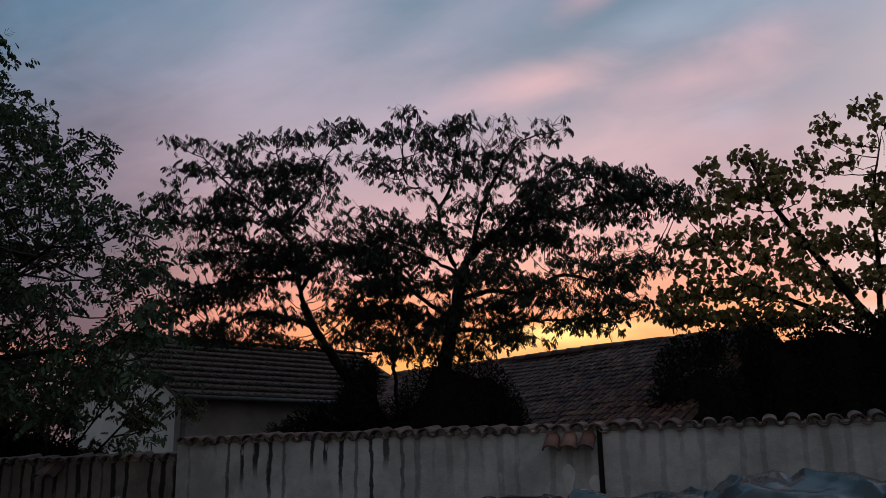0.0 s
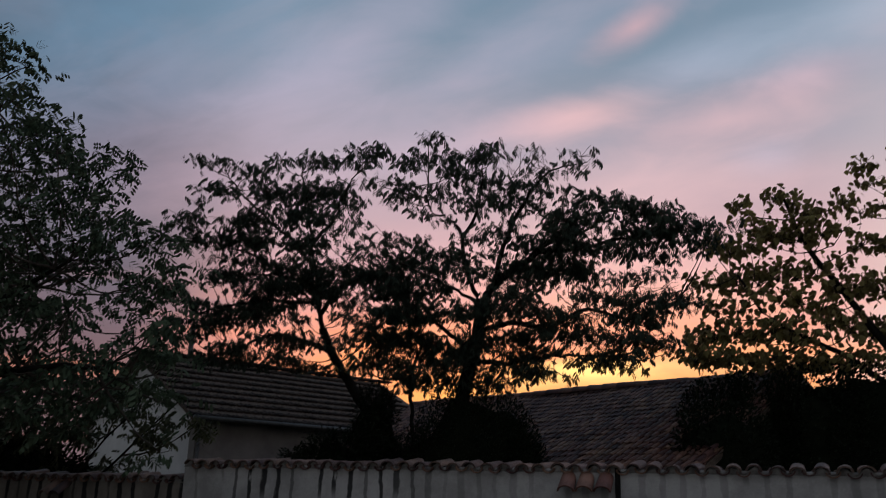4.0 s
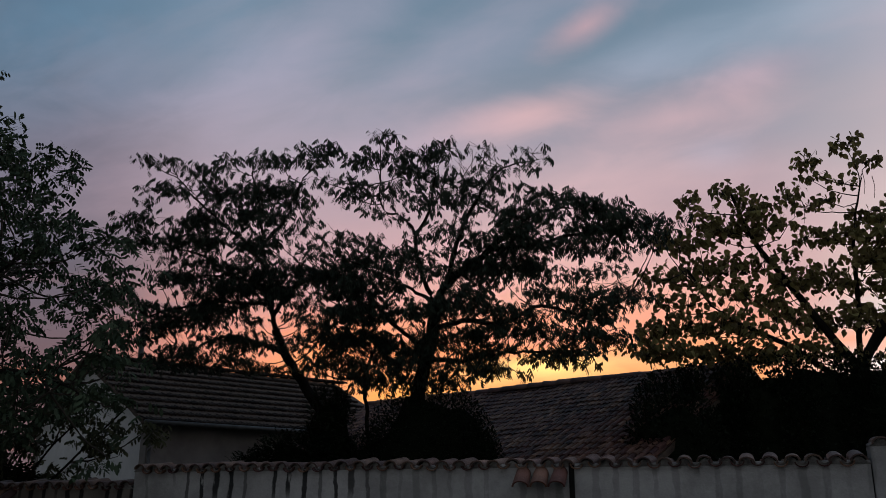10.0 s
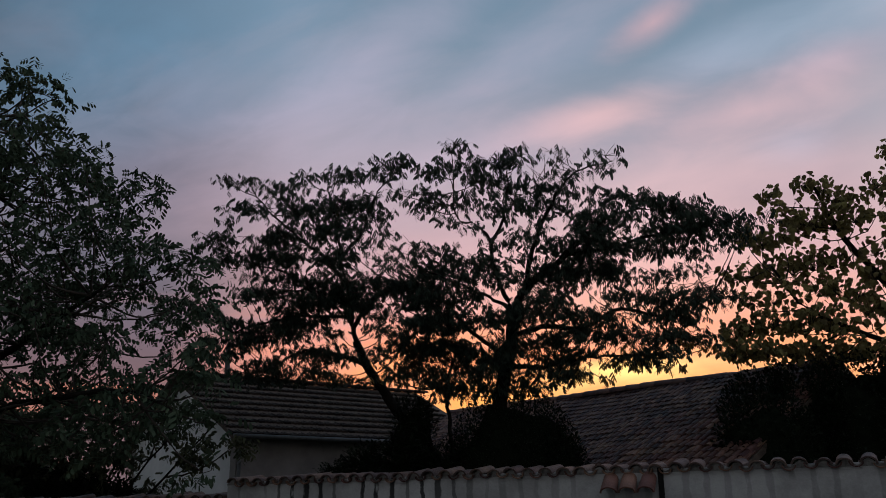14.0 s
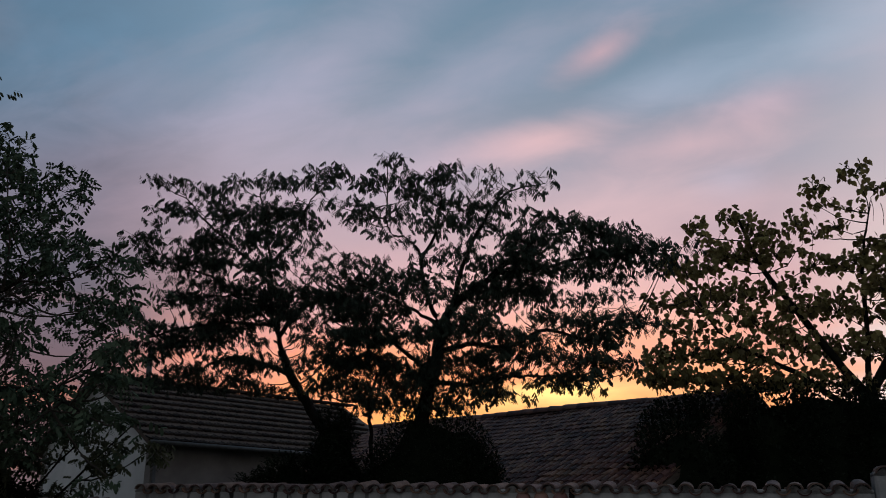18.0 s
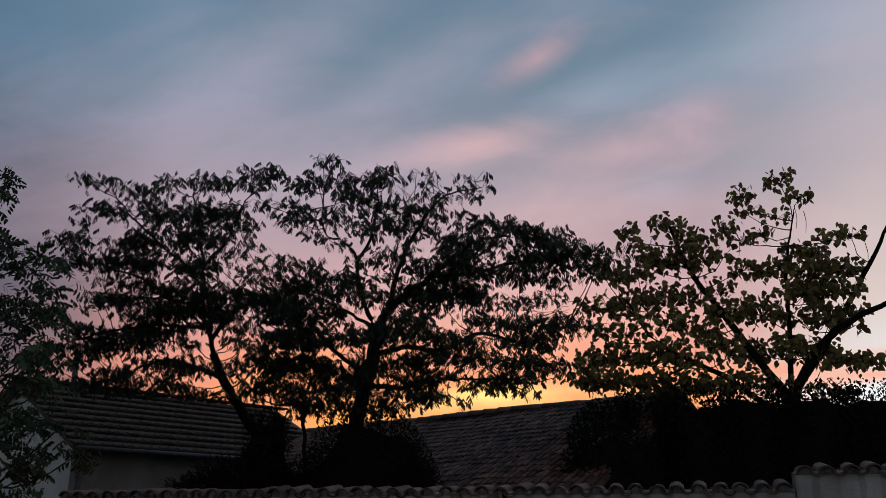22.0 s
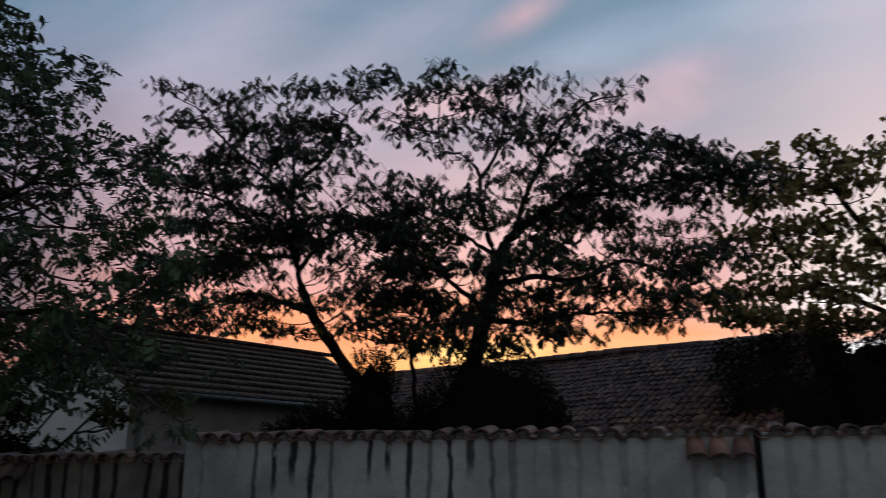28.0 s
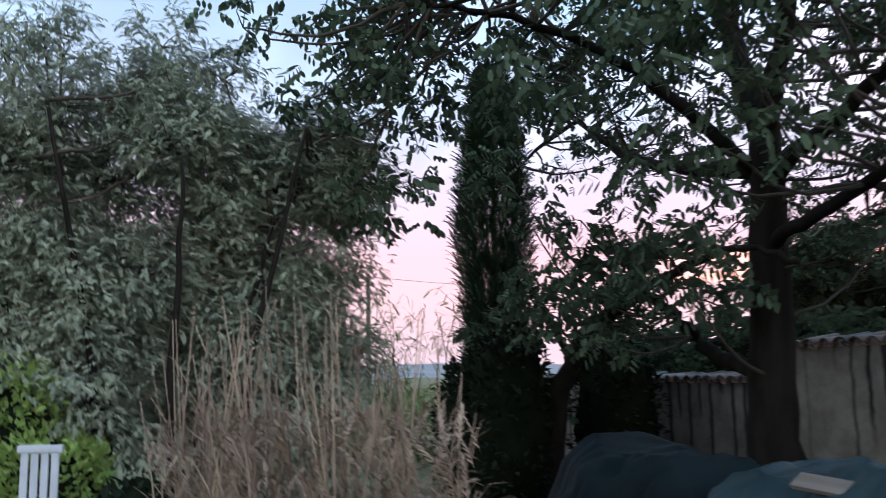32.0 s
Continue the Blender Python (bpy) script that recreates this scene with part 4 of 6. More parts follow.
RIGHT_MID_PADS = (
    (-7.23, 6.11, -5.88, 5.91, 13.9, 0.16, 1),
    (-6.82, 5.80, -5.27, 5.74, 14.1, 0.13, 1),
    (-6.24, 5.43, -4.54, 5.39, 14.1, 0.16, 1),
    (-7.67, 5.47, -6.31, 5.44, 14.0, 0.15, 1),
    (-7.07, 5.19, -5.52, 5.19, 14.2, 0.14, 1),
    (-7.33, 4.91, -5.53, 4.84, 14.5, 0.17, 2),
    (-5.49, 4.70, -4.13, 4.84, 14.4, 0.30, 3),
    (-4.37, 4.76, -3.47, 4.58, 14.5, 0.20, 2),
    (-5.02, 6.07, -4.19, 6.09, 14.0, 0.15, 1),
    (-4.57, 5.77, -4.06, 5.77, 14.2, 0.12, 1),
    (-5.13, 5.77, -4.50, 5.56, 14.0, 0.10, 1),
)
RIGHT_LOW_PADS = (
    (-8.20, 4.50, -7.10, 4.42, 14.7, 0.17, 2),
    (-7.90, 4.05, -6.70, 3.95, 14.9, 0.20, 2),
    (-6.50, 3.98, -5.20, 3.92, 14.9, 0.18, 2),
    (-7.51, 4.35, -6.01, 4.30, 14.9, 0.22, 3),
    (-5.97, 4.20, -4.47, 4.30, 14.8, 0.27, 3),
    (-4.43, 4.40, -3.38, 4.28, 14.7, 0.15, 1),
    (-3.68, 4.34, -2.46, 4.27, 14.9, 0.11, 1),
    (-2.71, 4.35, -2.04, 4.27, 15.0, 0.08, 1),
    (-2.48, 4.26, -1.84, 4.18, 15.1, 0.10, 1),
    (-7.18, 3.75, -6.02, 3.60, 15.0, 0.22, 2),
    (-5.00, 3.84, -4.27, 3.61, 15.0, 0.14, 1),
    (-6.04, 3.62, -4.96, 3.58, 15.0, 0.21, 2),
    (-4.29, 4.13, -3.69, 4.00, 14.9, 0.08, 1),
)


def silk_tree():
    tree = thing("silk_tree", "wide flat-topped silk tree in dark leaf behind the wall", "tree", (-6.9, 15.8, 0))
    lines = add_limbs(tree, [
        ("trunk", [(-6.84, 15.80, -0.10), (-7.00, 15.80, 1.50), (-7.25, 15.80, 2.27), (-7.43, 15.80, 2.52), (-7.99, 15.80, 3.15), (-8.49, 15.80, 3.77), (-8.85, 15.70, 4.33), (-9.03, 15.60, 4.84)], 0.15, 0.085),
        ("limb", [(-9.02, 15.60, 4.81), (-9.13, 15.50, 5.30), (-9.22, 15.30, 5.62), (-9.39, 15.00, 5.74), (-9.73, 14.70, 5.82), (-10.26, 14.50, 5.78)], 0.055, 0.015),
        ("limb", [(-9.10, 15.50, 5.22), (-8.96, 15.20, 5.69), (-8.85, 14.70, 6.14), (-8.63, 14.20, 6.56), (-8.49, 13.80, 6.99), (-8.46, 13.50, 7.45)], 0.055, 0.01),
        ("limb", [(-9.10, 15.40, 5.32), (-9.48, 15.20, 5.33), (-10.02, 15.00, 5.36), (-10.76, 14.90, 5.29), (-11.51, 14.80, 5.15), (-12.03, 14.80, 5.00)], 0.042, 0.012),
        ("limb", [(-8.93, 15.70, 4.39), (-9.41, 15.60, 4.58), (-9.96, 15.40, 4.72), (-10.36, 15.30, 4.61), (-11.17, 15.40, 4.34)], 0.06, 0.012),
        ("limb", [(-9.04, 15.50, 5.12), (-8.43, 15.10, 5.51), (-7.64, 14.60, 5.58), (-6.86, 14.20, 5.59)], 0.05, 0.012),
        ("limb", [(-8.87, 14.90, 5.85), (-9.06, 14.40, 6.32), (-9.47, 14.00, 6.71), (-9.89, 13.60, 7.21), (-10.18, 13.40, 7.64)], 0.04, 0.008),
        ("limb", [(-8.74, 14.50, 6.31), (-7.97, 14.00, 6.66), (-7.54, 13.60, 7.03), (-7.10, 13.40, 7.40)], 0.04, 0.008),
        ("limb", [(-9.60, 14.70, 5.80), (-10.09, 14.40, 6.18), (-10.70, 14.10, 6.39), (-11.05, 13.80, 6.70)], 0.03, 0.008)], BARK)
    pad_crown(tree, LEFT_TOP_PADS, lines, FROND, SILK_LEAF, 275, 0.53, 31, singles=160)
    pad_crown(tree, LEFT_LOW_PADS + tuple(limb_pads(lines, 3, 64, 3.9, 6.0)), lines, FROND, SILK_LEAF, 275, 0.53, 32, name="lower_crown", singles=60)
    other = thing("silk_tree", "dense many-stemmed silk tree with drooping fronds and a tall top sprig", "tree", (-5.7, 15.2, 0))
    lines = add_limbs(other, [
        ("trunk", [(-5.80, 15.20, -0.10), (-5.84, 15.20, 2.13), (-5.83, 15.20, 2.92), (-5.72, 15.20, 3.63), (-5.51, 15.10, 4.23), (-5.36, 15.00, 4.77)], 0.17, 0.12),
        ("limb", [(-5.36, 15.00, 4.74), (-5.18, 14.80, 5.14), (-4.71, 14.50, 5.40), (-4.23, 14.30, 5.61), (-3.75, 14.20, 5.93), (-3.27, 14.30, 6.28), (-2.71, 14.50, 6.38)], 0.1, 0.015),
        ("limb", [(-5.32, 14.90, 4.91), (-4.95, 14.50, 5.32), (-4.72, 14.20, 5.71), (-4.34, 13.90, 6.23), (-4.02, 13.80, 6.72), (-3.67, 13.80, 6.99), (-3.09, 13.90, 7.10)], 0.06, 0.008),
        ("limb", [(-5.35, 14.90, 4.95), (-5.40, 14.50, 5.35), (-5.44, 14.20, 5.75), (-5.41, 14.00, 6.11), (-5.63, 13.90, 6.37), (-6.00, 13.90, 6.62), (-6.00, 13.80, 7.79)], 0.05, 0.008),
        ("limb", [(-5.42, 14.10, 5.99), (-5.09, 13.90, 6.41), (-4.91, 13.70, 6.85), (-4.88, 13.60, 7.23)], 0.035, 0.008),
        ("limb", [(-5.38, 15.00, 4.51), (-4.78, 14.80, 4.59), (-4.02, 14.70, 4.48), (-3.29, 14.60, 4.71), (-2.66, 14.80, 4.55), (-2.21, 15.00, 4.66), (-1.72, 15.00, 4.97)], 0.055, 0.008),
        ("limb", [(-5.58, 15.10, 4.02), (-4.85, 15.00, 3.89), (-4.29, 14.90, 3.97), (-3.69, 14.90, 3.98), (-2.92, 15.00, 3.97)], 0.05, 0.012),
        ("limb", [(-5.53, 15.10, 4.12), (-5.97, 14.80, 4.51), (-6.41, 14.50, 4.80), (-6.93, 14.40, 4.92)], 0.05, 0.012),
        ("limb", [(-4.09, 14.30, 5.70), (-3.31, 14.40, 5.75), (-2.56, 14.60, 5.94), (-1.80, 14.70, 5.99), (-1.19, 14.70, 6.04)], 0.04, 0.008),
        ("limb", [(-5.35, 14.90, 5.02), (-5.64, 14.50, 5.16), (-6.18, 14.20, 5.45), (-6.65, 14.00, 5.66)], 0.04, 0.008),
        ("stem", [(-6.70, 15.20, -0.10), (-6.73, 15.20, 2.24), (-6.77, 15.20, 2.95), (-6.85, 15.20, 3.57), (-6.61, 15.00, 4.16)], 0.05, 0.03)], BARK)
    pad_crown(other, RIGHT_TOP_PADS, lines, FROND, SILK_LEAF, 275, 0.53, 33, singles=100)
    pad_crown(other, RIGHT_SIDE_PADS, lines, FROND, SILK_LEAF, 275, 0.53, 34, name="side_crown", singles=80)
    pad_crown(other, RIGHT_MID_PADS + tuple(limb_pads(lines, 4, 54, 3.7, 6.0)), lines, FROND, SILK_LEAF, 275, 0.53, 35, name="middle_crown", singles=60)
    pad_crown(other, RIGHT_LOW_PADS, lines, FROND, SILK_LEAF, 275, 0.53, 36, name="lower_crown")
    rng = random.Random(12)
    bare = Build()
    for k in range(16):
        x = -3.95 + rng.uniform(-0.5, 0.7)
        q = Vector((x, 13.6 + rng.uniform(-0.3, 0.3), 7.0 - 0.25 * abs(x + 3.9)))
        top = q + Vector((rng.uniform(-0.25, 0.3), 0, rng.uniform(0.2, 0.45)))
        bare.tube(bend([q, (q + top) / 2 + Vector((rng.uniform(-0.06, 0.06), 0, 0)), top], 3, 0.01), 0.008, 0.003, 4)
    for k in range(14):
        q = Vector((-2.5 + rng.uniform(-0.4, 0.4), 15.1, 5.0 + rng.uniform(-0.15, 0.2)))
        top = q + Vector((rng.uniform(0.2, 0.8), 0, rng.uniform(-0.15, 0.35)))
        bare.tube(bend([q, (q + top) / 2 + Vector((0, 0, rng.uniform(-0.05, 0.1))), top], 3, 0.015), 0.008, 0.003, 4)
    part("bare_sprays", bare.mesh("bare_sprays", TWIG), other, "bare thin twigs standing out of the crown")["kind"] = "stuff"
    fringe = ((-4.4, 3.75, -3.8, 3.7, 15.1, 0.10, 1), (-3.7, 3.92, -2.5, 3.8, 15.2, 0.07, 1), (-3.5, 4.25, -2.4, 4.12, 15.2, 0.08, 1), (-8.5, 4.1, -7.5, 4.0, 15.6, 0.08, 1), (-2.4, 4.2, -1.9, 4.05, 15.3, 0.07, 1))
    pad_crown(other, fringe, lines, FROND, SILK_DRY, 150, 0.6, 37, name="yellowing_foliage")


silk_tree()


def elder():
    """A loose shrub between the lower wall and the house gable."""
    ob = thing("elder_bush", "tall loose brown-green elder bush behind the lower wall", "bush", (-13.7, 12.4, 0))
    lines = add_limbs(ob, [("stem", [(-13.7 + dx * 0.3, 12.4 + dy * 0.3, -0.1), (-13.7 + dx, 12.4 + dy, 1.5), (-13.7 + dx * 2, 12.4 + dy * 1.5, 2.7 + 0.3 * math.sin(k * 2) + 0.1 * k)], 0.04, 0.012)
                           for k, (dx, dy) in enumerate(((-0.5, 0.1), (-0.15, -0.2), (0.2, 0.2), (0.5, 0.0), (1.0, 0.1), (1.5, 0.0), (1.9, 0.1)))], BARK)
    rng = random.Random(14)
    clumps = []
    for k in range(58):
        x = rng.uniform(-16.6, -12.2)
        top = 3.7 - 0.7 * max(0, x + 12.8) - 0.35 * max(0, -15.2 - x)
        clumps.append((x, 12.4 + rng.uniform(-0.4, 0.6), rng.uniform(1.2, top), rng.uniform(0.3, 0.46), rng.uniform(0.16, 0.26)))
    for k in range(9):
        x = rng.uniform(-12.6, -9.8)
        clumps.append((x, 12.6 + rng.uniform(-0.5, 0.5), rng.uniform(1.3, 3.5), rng.uniform(0.24, 0.36), rng.uniform(0.12, 0.20)))
    add_crown(ob, clumps, lines, WALNUT, ELDER_LEAF, 90, 3, 0.3, 0.62, spread=1.4, toss=0.6, depth=0.9)


elder()


# leafy pads of the broad-leaved tree, in the same form
CATALPA_TOP_PADS = (
    (-1.10, 7.20, -0.68, 7.02, 17.2, 0.18, 2),
    (-0.85, 6.62, -0.36, 6.70, 17.0, 0.24, 2),
    (-0.32, 7.15, 0.19, 7.04, 16.8, 0.19, 2),
    (0.02, 6.78, 0.68, 6.78, 16.8, 0.23, 2),
    (0.71, 7.15, 1.17, 7.09, 17.2, 0.20, 2),
    (1.05, 7.54, 1.47, 7.45, 17.0, 0.15, 2),
    (1.75, 7.72, 2.18, 7.77, 16.9, 0.16, 2),
    (2.04, 7.44, 2.45, 7.29, 16.9, 0.12, 2),
    (1.10, 6.92, 1.68, 6.75, 17.0, 0.17, 1),
    (2.03, 6.56, 2.61, 6.54, 17.2, 0.20, 2),
    (2.63, 6.66, 3.27, 6.67, 16.9, 0.17, 2),
    (1.23, 7.22, 1.64, 7.24, 17.1, 0.13, 1),
    (1.69, 7.29, 2.11, 7.02, 17.1, 0.10, 1),
)
CATALPA_MID_PADS = (
    (-1.57, 6.34, -0.61, 6.15, 17.0, 0.24, 2),
    (-0.60, 6.43, 0.65, 6.38, 17.2, 0.28, 2),
    (-1.92, 5.59, -1.16, 5.61, 16.9, 0.22, 1),
    (-1.17, 5.68, 0.18, 5.65, 17.0, 0.30, 2),
    (0.19, 5.74, 0.99, 5.79, 16.9, 0.26, 1),
    (1.04, 6.20, 2.02, 6.15, 17.2, 0.20, 2),
    (2.00, 6.09, 3.21, 6.09, 17.0, 0.24, 2),
    (0.56, 5.33, 1.93, 5.36, 17.1, 0.30, 2),
    (-1.50, 5.05, -0.46, 5.11, 16.8, 0.26, 1),
    (1.94, 5.62, 3.12, 5.54, 16.9, 0.26, 2),
    (1.90, 5.12, 3.07, 5.01, 17.0, 0.24, 1),
    (0.65, 6.45, 1.05, 6.36, 17.0, 0.13, 1),
    (-0.35, 5.30, 0.54, 5.09, 17.0, 0.24, 2),
)
CATALPA_LOW_PADS = (
    (1.90, 5.80, 2.80, 5.75, 17.1, 0.20, 2),
    (2.20, 5.20, 3.20, 5.25, 17.0, 0.20, 2),
    (1.70, 4.70, 2.70, 4.60, 17.2, 0.20, 2),
    (2.40, 4.30, 3.40, 4.25, 17.0, 0.18, 2),
    (-1.93, 4.52, -0.90, 4.58, 16.7, 0.28, 3),
    (-1.94, 4.08, -0.72, 4.04, 16.6, 0.23, 3),
    (-0.90, 4.59, 0.29, 4.44, 16.8, 0.28, 2),
    (0.31, 4.68, 1.66, 4.62, 17.0, 0.32, 2),
    (-0.73, 4.07, 0.64, 4.02, 16.8, 0.24, 3),
    (0.65, 4.10, 1.77, 3.91, 17.0, 0.22, 2),
    (1.83, 4.51, 2.98, 4.36, 17.0, 0.17, 1),
    (1.97, 3.93, 2.94, 3.80, 17.2, 0.13, 1),
    (1.69, 4.84, 2.24, 4.71, 17.1, 0.17, 1),
)


def broadleaf_tree():
    tree = thing("catalpa_tree", "broad-leaved tree with large hanging ochre-green leaves above the hedge", "tree", (1.70, 17.04, 0.00))
    lines = add_limbs(tree, [
        ("trunk", [(1.70, 17.04, -0.10), (1.70, 17.04, 2.24), (1.81, 17.04, 3.73)], 0.18, 0.12),
        ("limb", [(1.81, 17.04, 3.62), (0.96, 17.04, 5.01), (0.21, 17.04, 6.29), (-0.11, 17.04, 7.24)], 0.08, 0.025),
        ("limb", [(1.81, 17.04, 3.62), (1.92, 17.15, 5.22), (2.02, 17.15, 6.39), (2.24, 17.15, 7.24)], 0.055, 0.010),
        ("limb", [(1.81, 17.04, 3.73), (2.77, 17.04, 5.11), (3.51, 17.04, 6.29), (3.94, 17.04, 7.14)], 0.07, 0.02),
        ("limb", [(1.81, 17.04, 3.73), (2.34, 16.83, 4.58), (3.09, 16.72, 5.11), (4.90, 16.72, 5.86)], 0.09, 0.03),
        ("limb", [(1.70, 17.04, 3.30), (0.64, 16.83, 4.16), (-0.43, 16.72, 4.79), (-0.96, 16.72, 5.65)], 0.06, 0.02)], BARK)
    pad_crown(tree, CATALPA_TOP_PADS, lines, HEART, BROAD_LEAF, 240, 0.57, 41, leaf_name="leaf", singles=120, droop=0.75, toss=0.5)
    pad_crown(tree, CATALPA_MID_PADS, lines, HEART, BROAD_LEAF, 270, 0.57, 42, name="middle_crown", leaf_name="leaf", singles=120, droop=0.75, toss=0.5)
    pad_crown(tree, CATALPA_LOW_PADS, lines, HEART, BROAD_LEAF, 240, 0.57, 43, name="lower_crown", leaf_name="leaf", singles=60, droop=0.75, toss=0.5)
    # long seed pods hanging among the leaves
    for i, (x, z) in enumerate(((0.75, 6.5), (1.0, 6.6), (1.15, 6.45), (2.2, 6.9), (2.35, 6.8), (3.3, 6.1), (4.3, 5.9), (4.45, 5.8), (4.7, 5.7))):
        b = Build()
        b.tube(bend([(x, 16.7, z + 0.3), (x + 0.02, 16.7, z + 0.1), (x - 0.01, 16.7, z - 0.12)], 3), 0.008, 0.005, 4)
        part("seed_pod", b.mesh("seed_pod", TWIG), tree, "long thin hanging seed pod")


broadleaf_tree()


def hedge_block(name, label, category, mounds, mat, per, size, each=5, shape=OVAL, kind=""):
    """A clipped or wild mass of leaf: solid cores coloured as its inner shade, leaves all over them. mounds: x, y, z,
    half sizes.
    """
    x, y = mounds[0][:2]
    ob = thing(name, label, category, (x, y, 0), kind=kind)
    at, way = [], []
    for k, (x, y, z, rx, ry, rz) in enumerate(mounds):
        bm = bmesh.new()
        bmesh.ops.create_icosphere(bm, subdivisions=3, radius=1.0)
        for v in bm.verts:
            s = 1 + 0.25 * noise.noise(v.co * 2.3 + Vector((k * 7, 0, 0)))
            c = Vector([math.copysign(abs(q) ** 0.7, q) for q in v.co])
            v.co = Vector((x + c.x * rx * 0.84 * s, y + c.y * ry * 0.84 * s, z + c.z * rz * 0.84 * s))
        part("inner_shade_mass", finish(bm, "inner_shade_mass", CORE, True), ob)
        n = int(per * (rx * rz + rx * ry + ry * rz) * 4)
        d = np.random.normal(size=(n, 3))
        d /= np.linalg.norm(d, axis=1)[:, None]
        q = np.sign(d) * np.abs(d) ** 0.7
        j = np.random.uniform(0.84, 1.04, n)[:, None]
        at.append(np.array((x, y, z)) + q * (rx, ry, rz) * j)
        way.append(d + np.random.normal(0, 0.7, (n, 3)) + (0, 0, 0.3))
    at, way = np.vstack(at), np.vstack(way)
    keep = at[:, 2] > 0
    at, way = at[keep], way[keep]
    part("foliage", leaf_cloud("foliage", shape, at, way, np.random.uniform(0.7, 1.3, len(at)) * size, mat), ob)["kind"] = "stuff"
    return ob


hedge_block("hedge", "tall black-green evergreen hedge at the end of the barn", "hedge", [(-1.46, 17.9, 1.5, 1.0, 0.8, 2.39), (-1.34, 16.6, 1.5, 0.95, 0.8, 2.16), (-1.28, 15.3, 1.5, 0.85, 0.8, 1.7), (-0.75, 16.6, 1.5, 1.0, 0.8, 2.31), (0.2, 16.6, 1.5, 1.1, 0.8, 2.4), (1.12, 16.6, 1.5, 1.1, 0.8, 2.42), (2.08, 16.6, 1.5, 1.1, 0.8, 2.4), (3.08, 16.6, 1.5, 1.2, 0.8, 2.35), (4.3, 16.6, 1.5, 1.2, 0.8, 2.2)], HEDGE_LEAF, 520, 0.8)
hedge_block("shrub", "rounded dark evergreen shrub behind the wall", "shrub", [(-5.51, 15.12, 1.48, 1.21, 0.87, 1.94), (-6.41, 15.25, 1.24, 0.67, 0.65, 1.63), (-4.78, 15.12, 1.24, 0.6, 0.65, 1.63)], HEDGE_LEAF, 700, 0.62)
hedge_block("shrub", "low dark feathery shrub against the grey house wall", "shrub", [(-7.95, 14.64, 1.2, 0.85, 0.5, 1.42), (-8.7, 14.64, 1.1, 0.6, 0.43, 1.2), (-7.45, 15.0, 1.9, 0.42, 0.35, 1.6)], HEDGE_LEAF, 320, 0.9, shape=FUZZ)


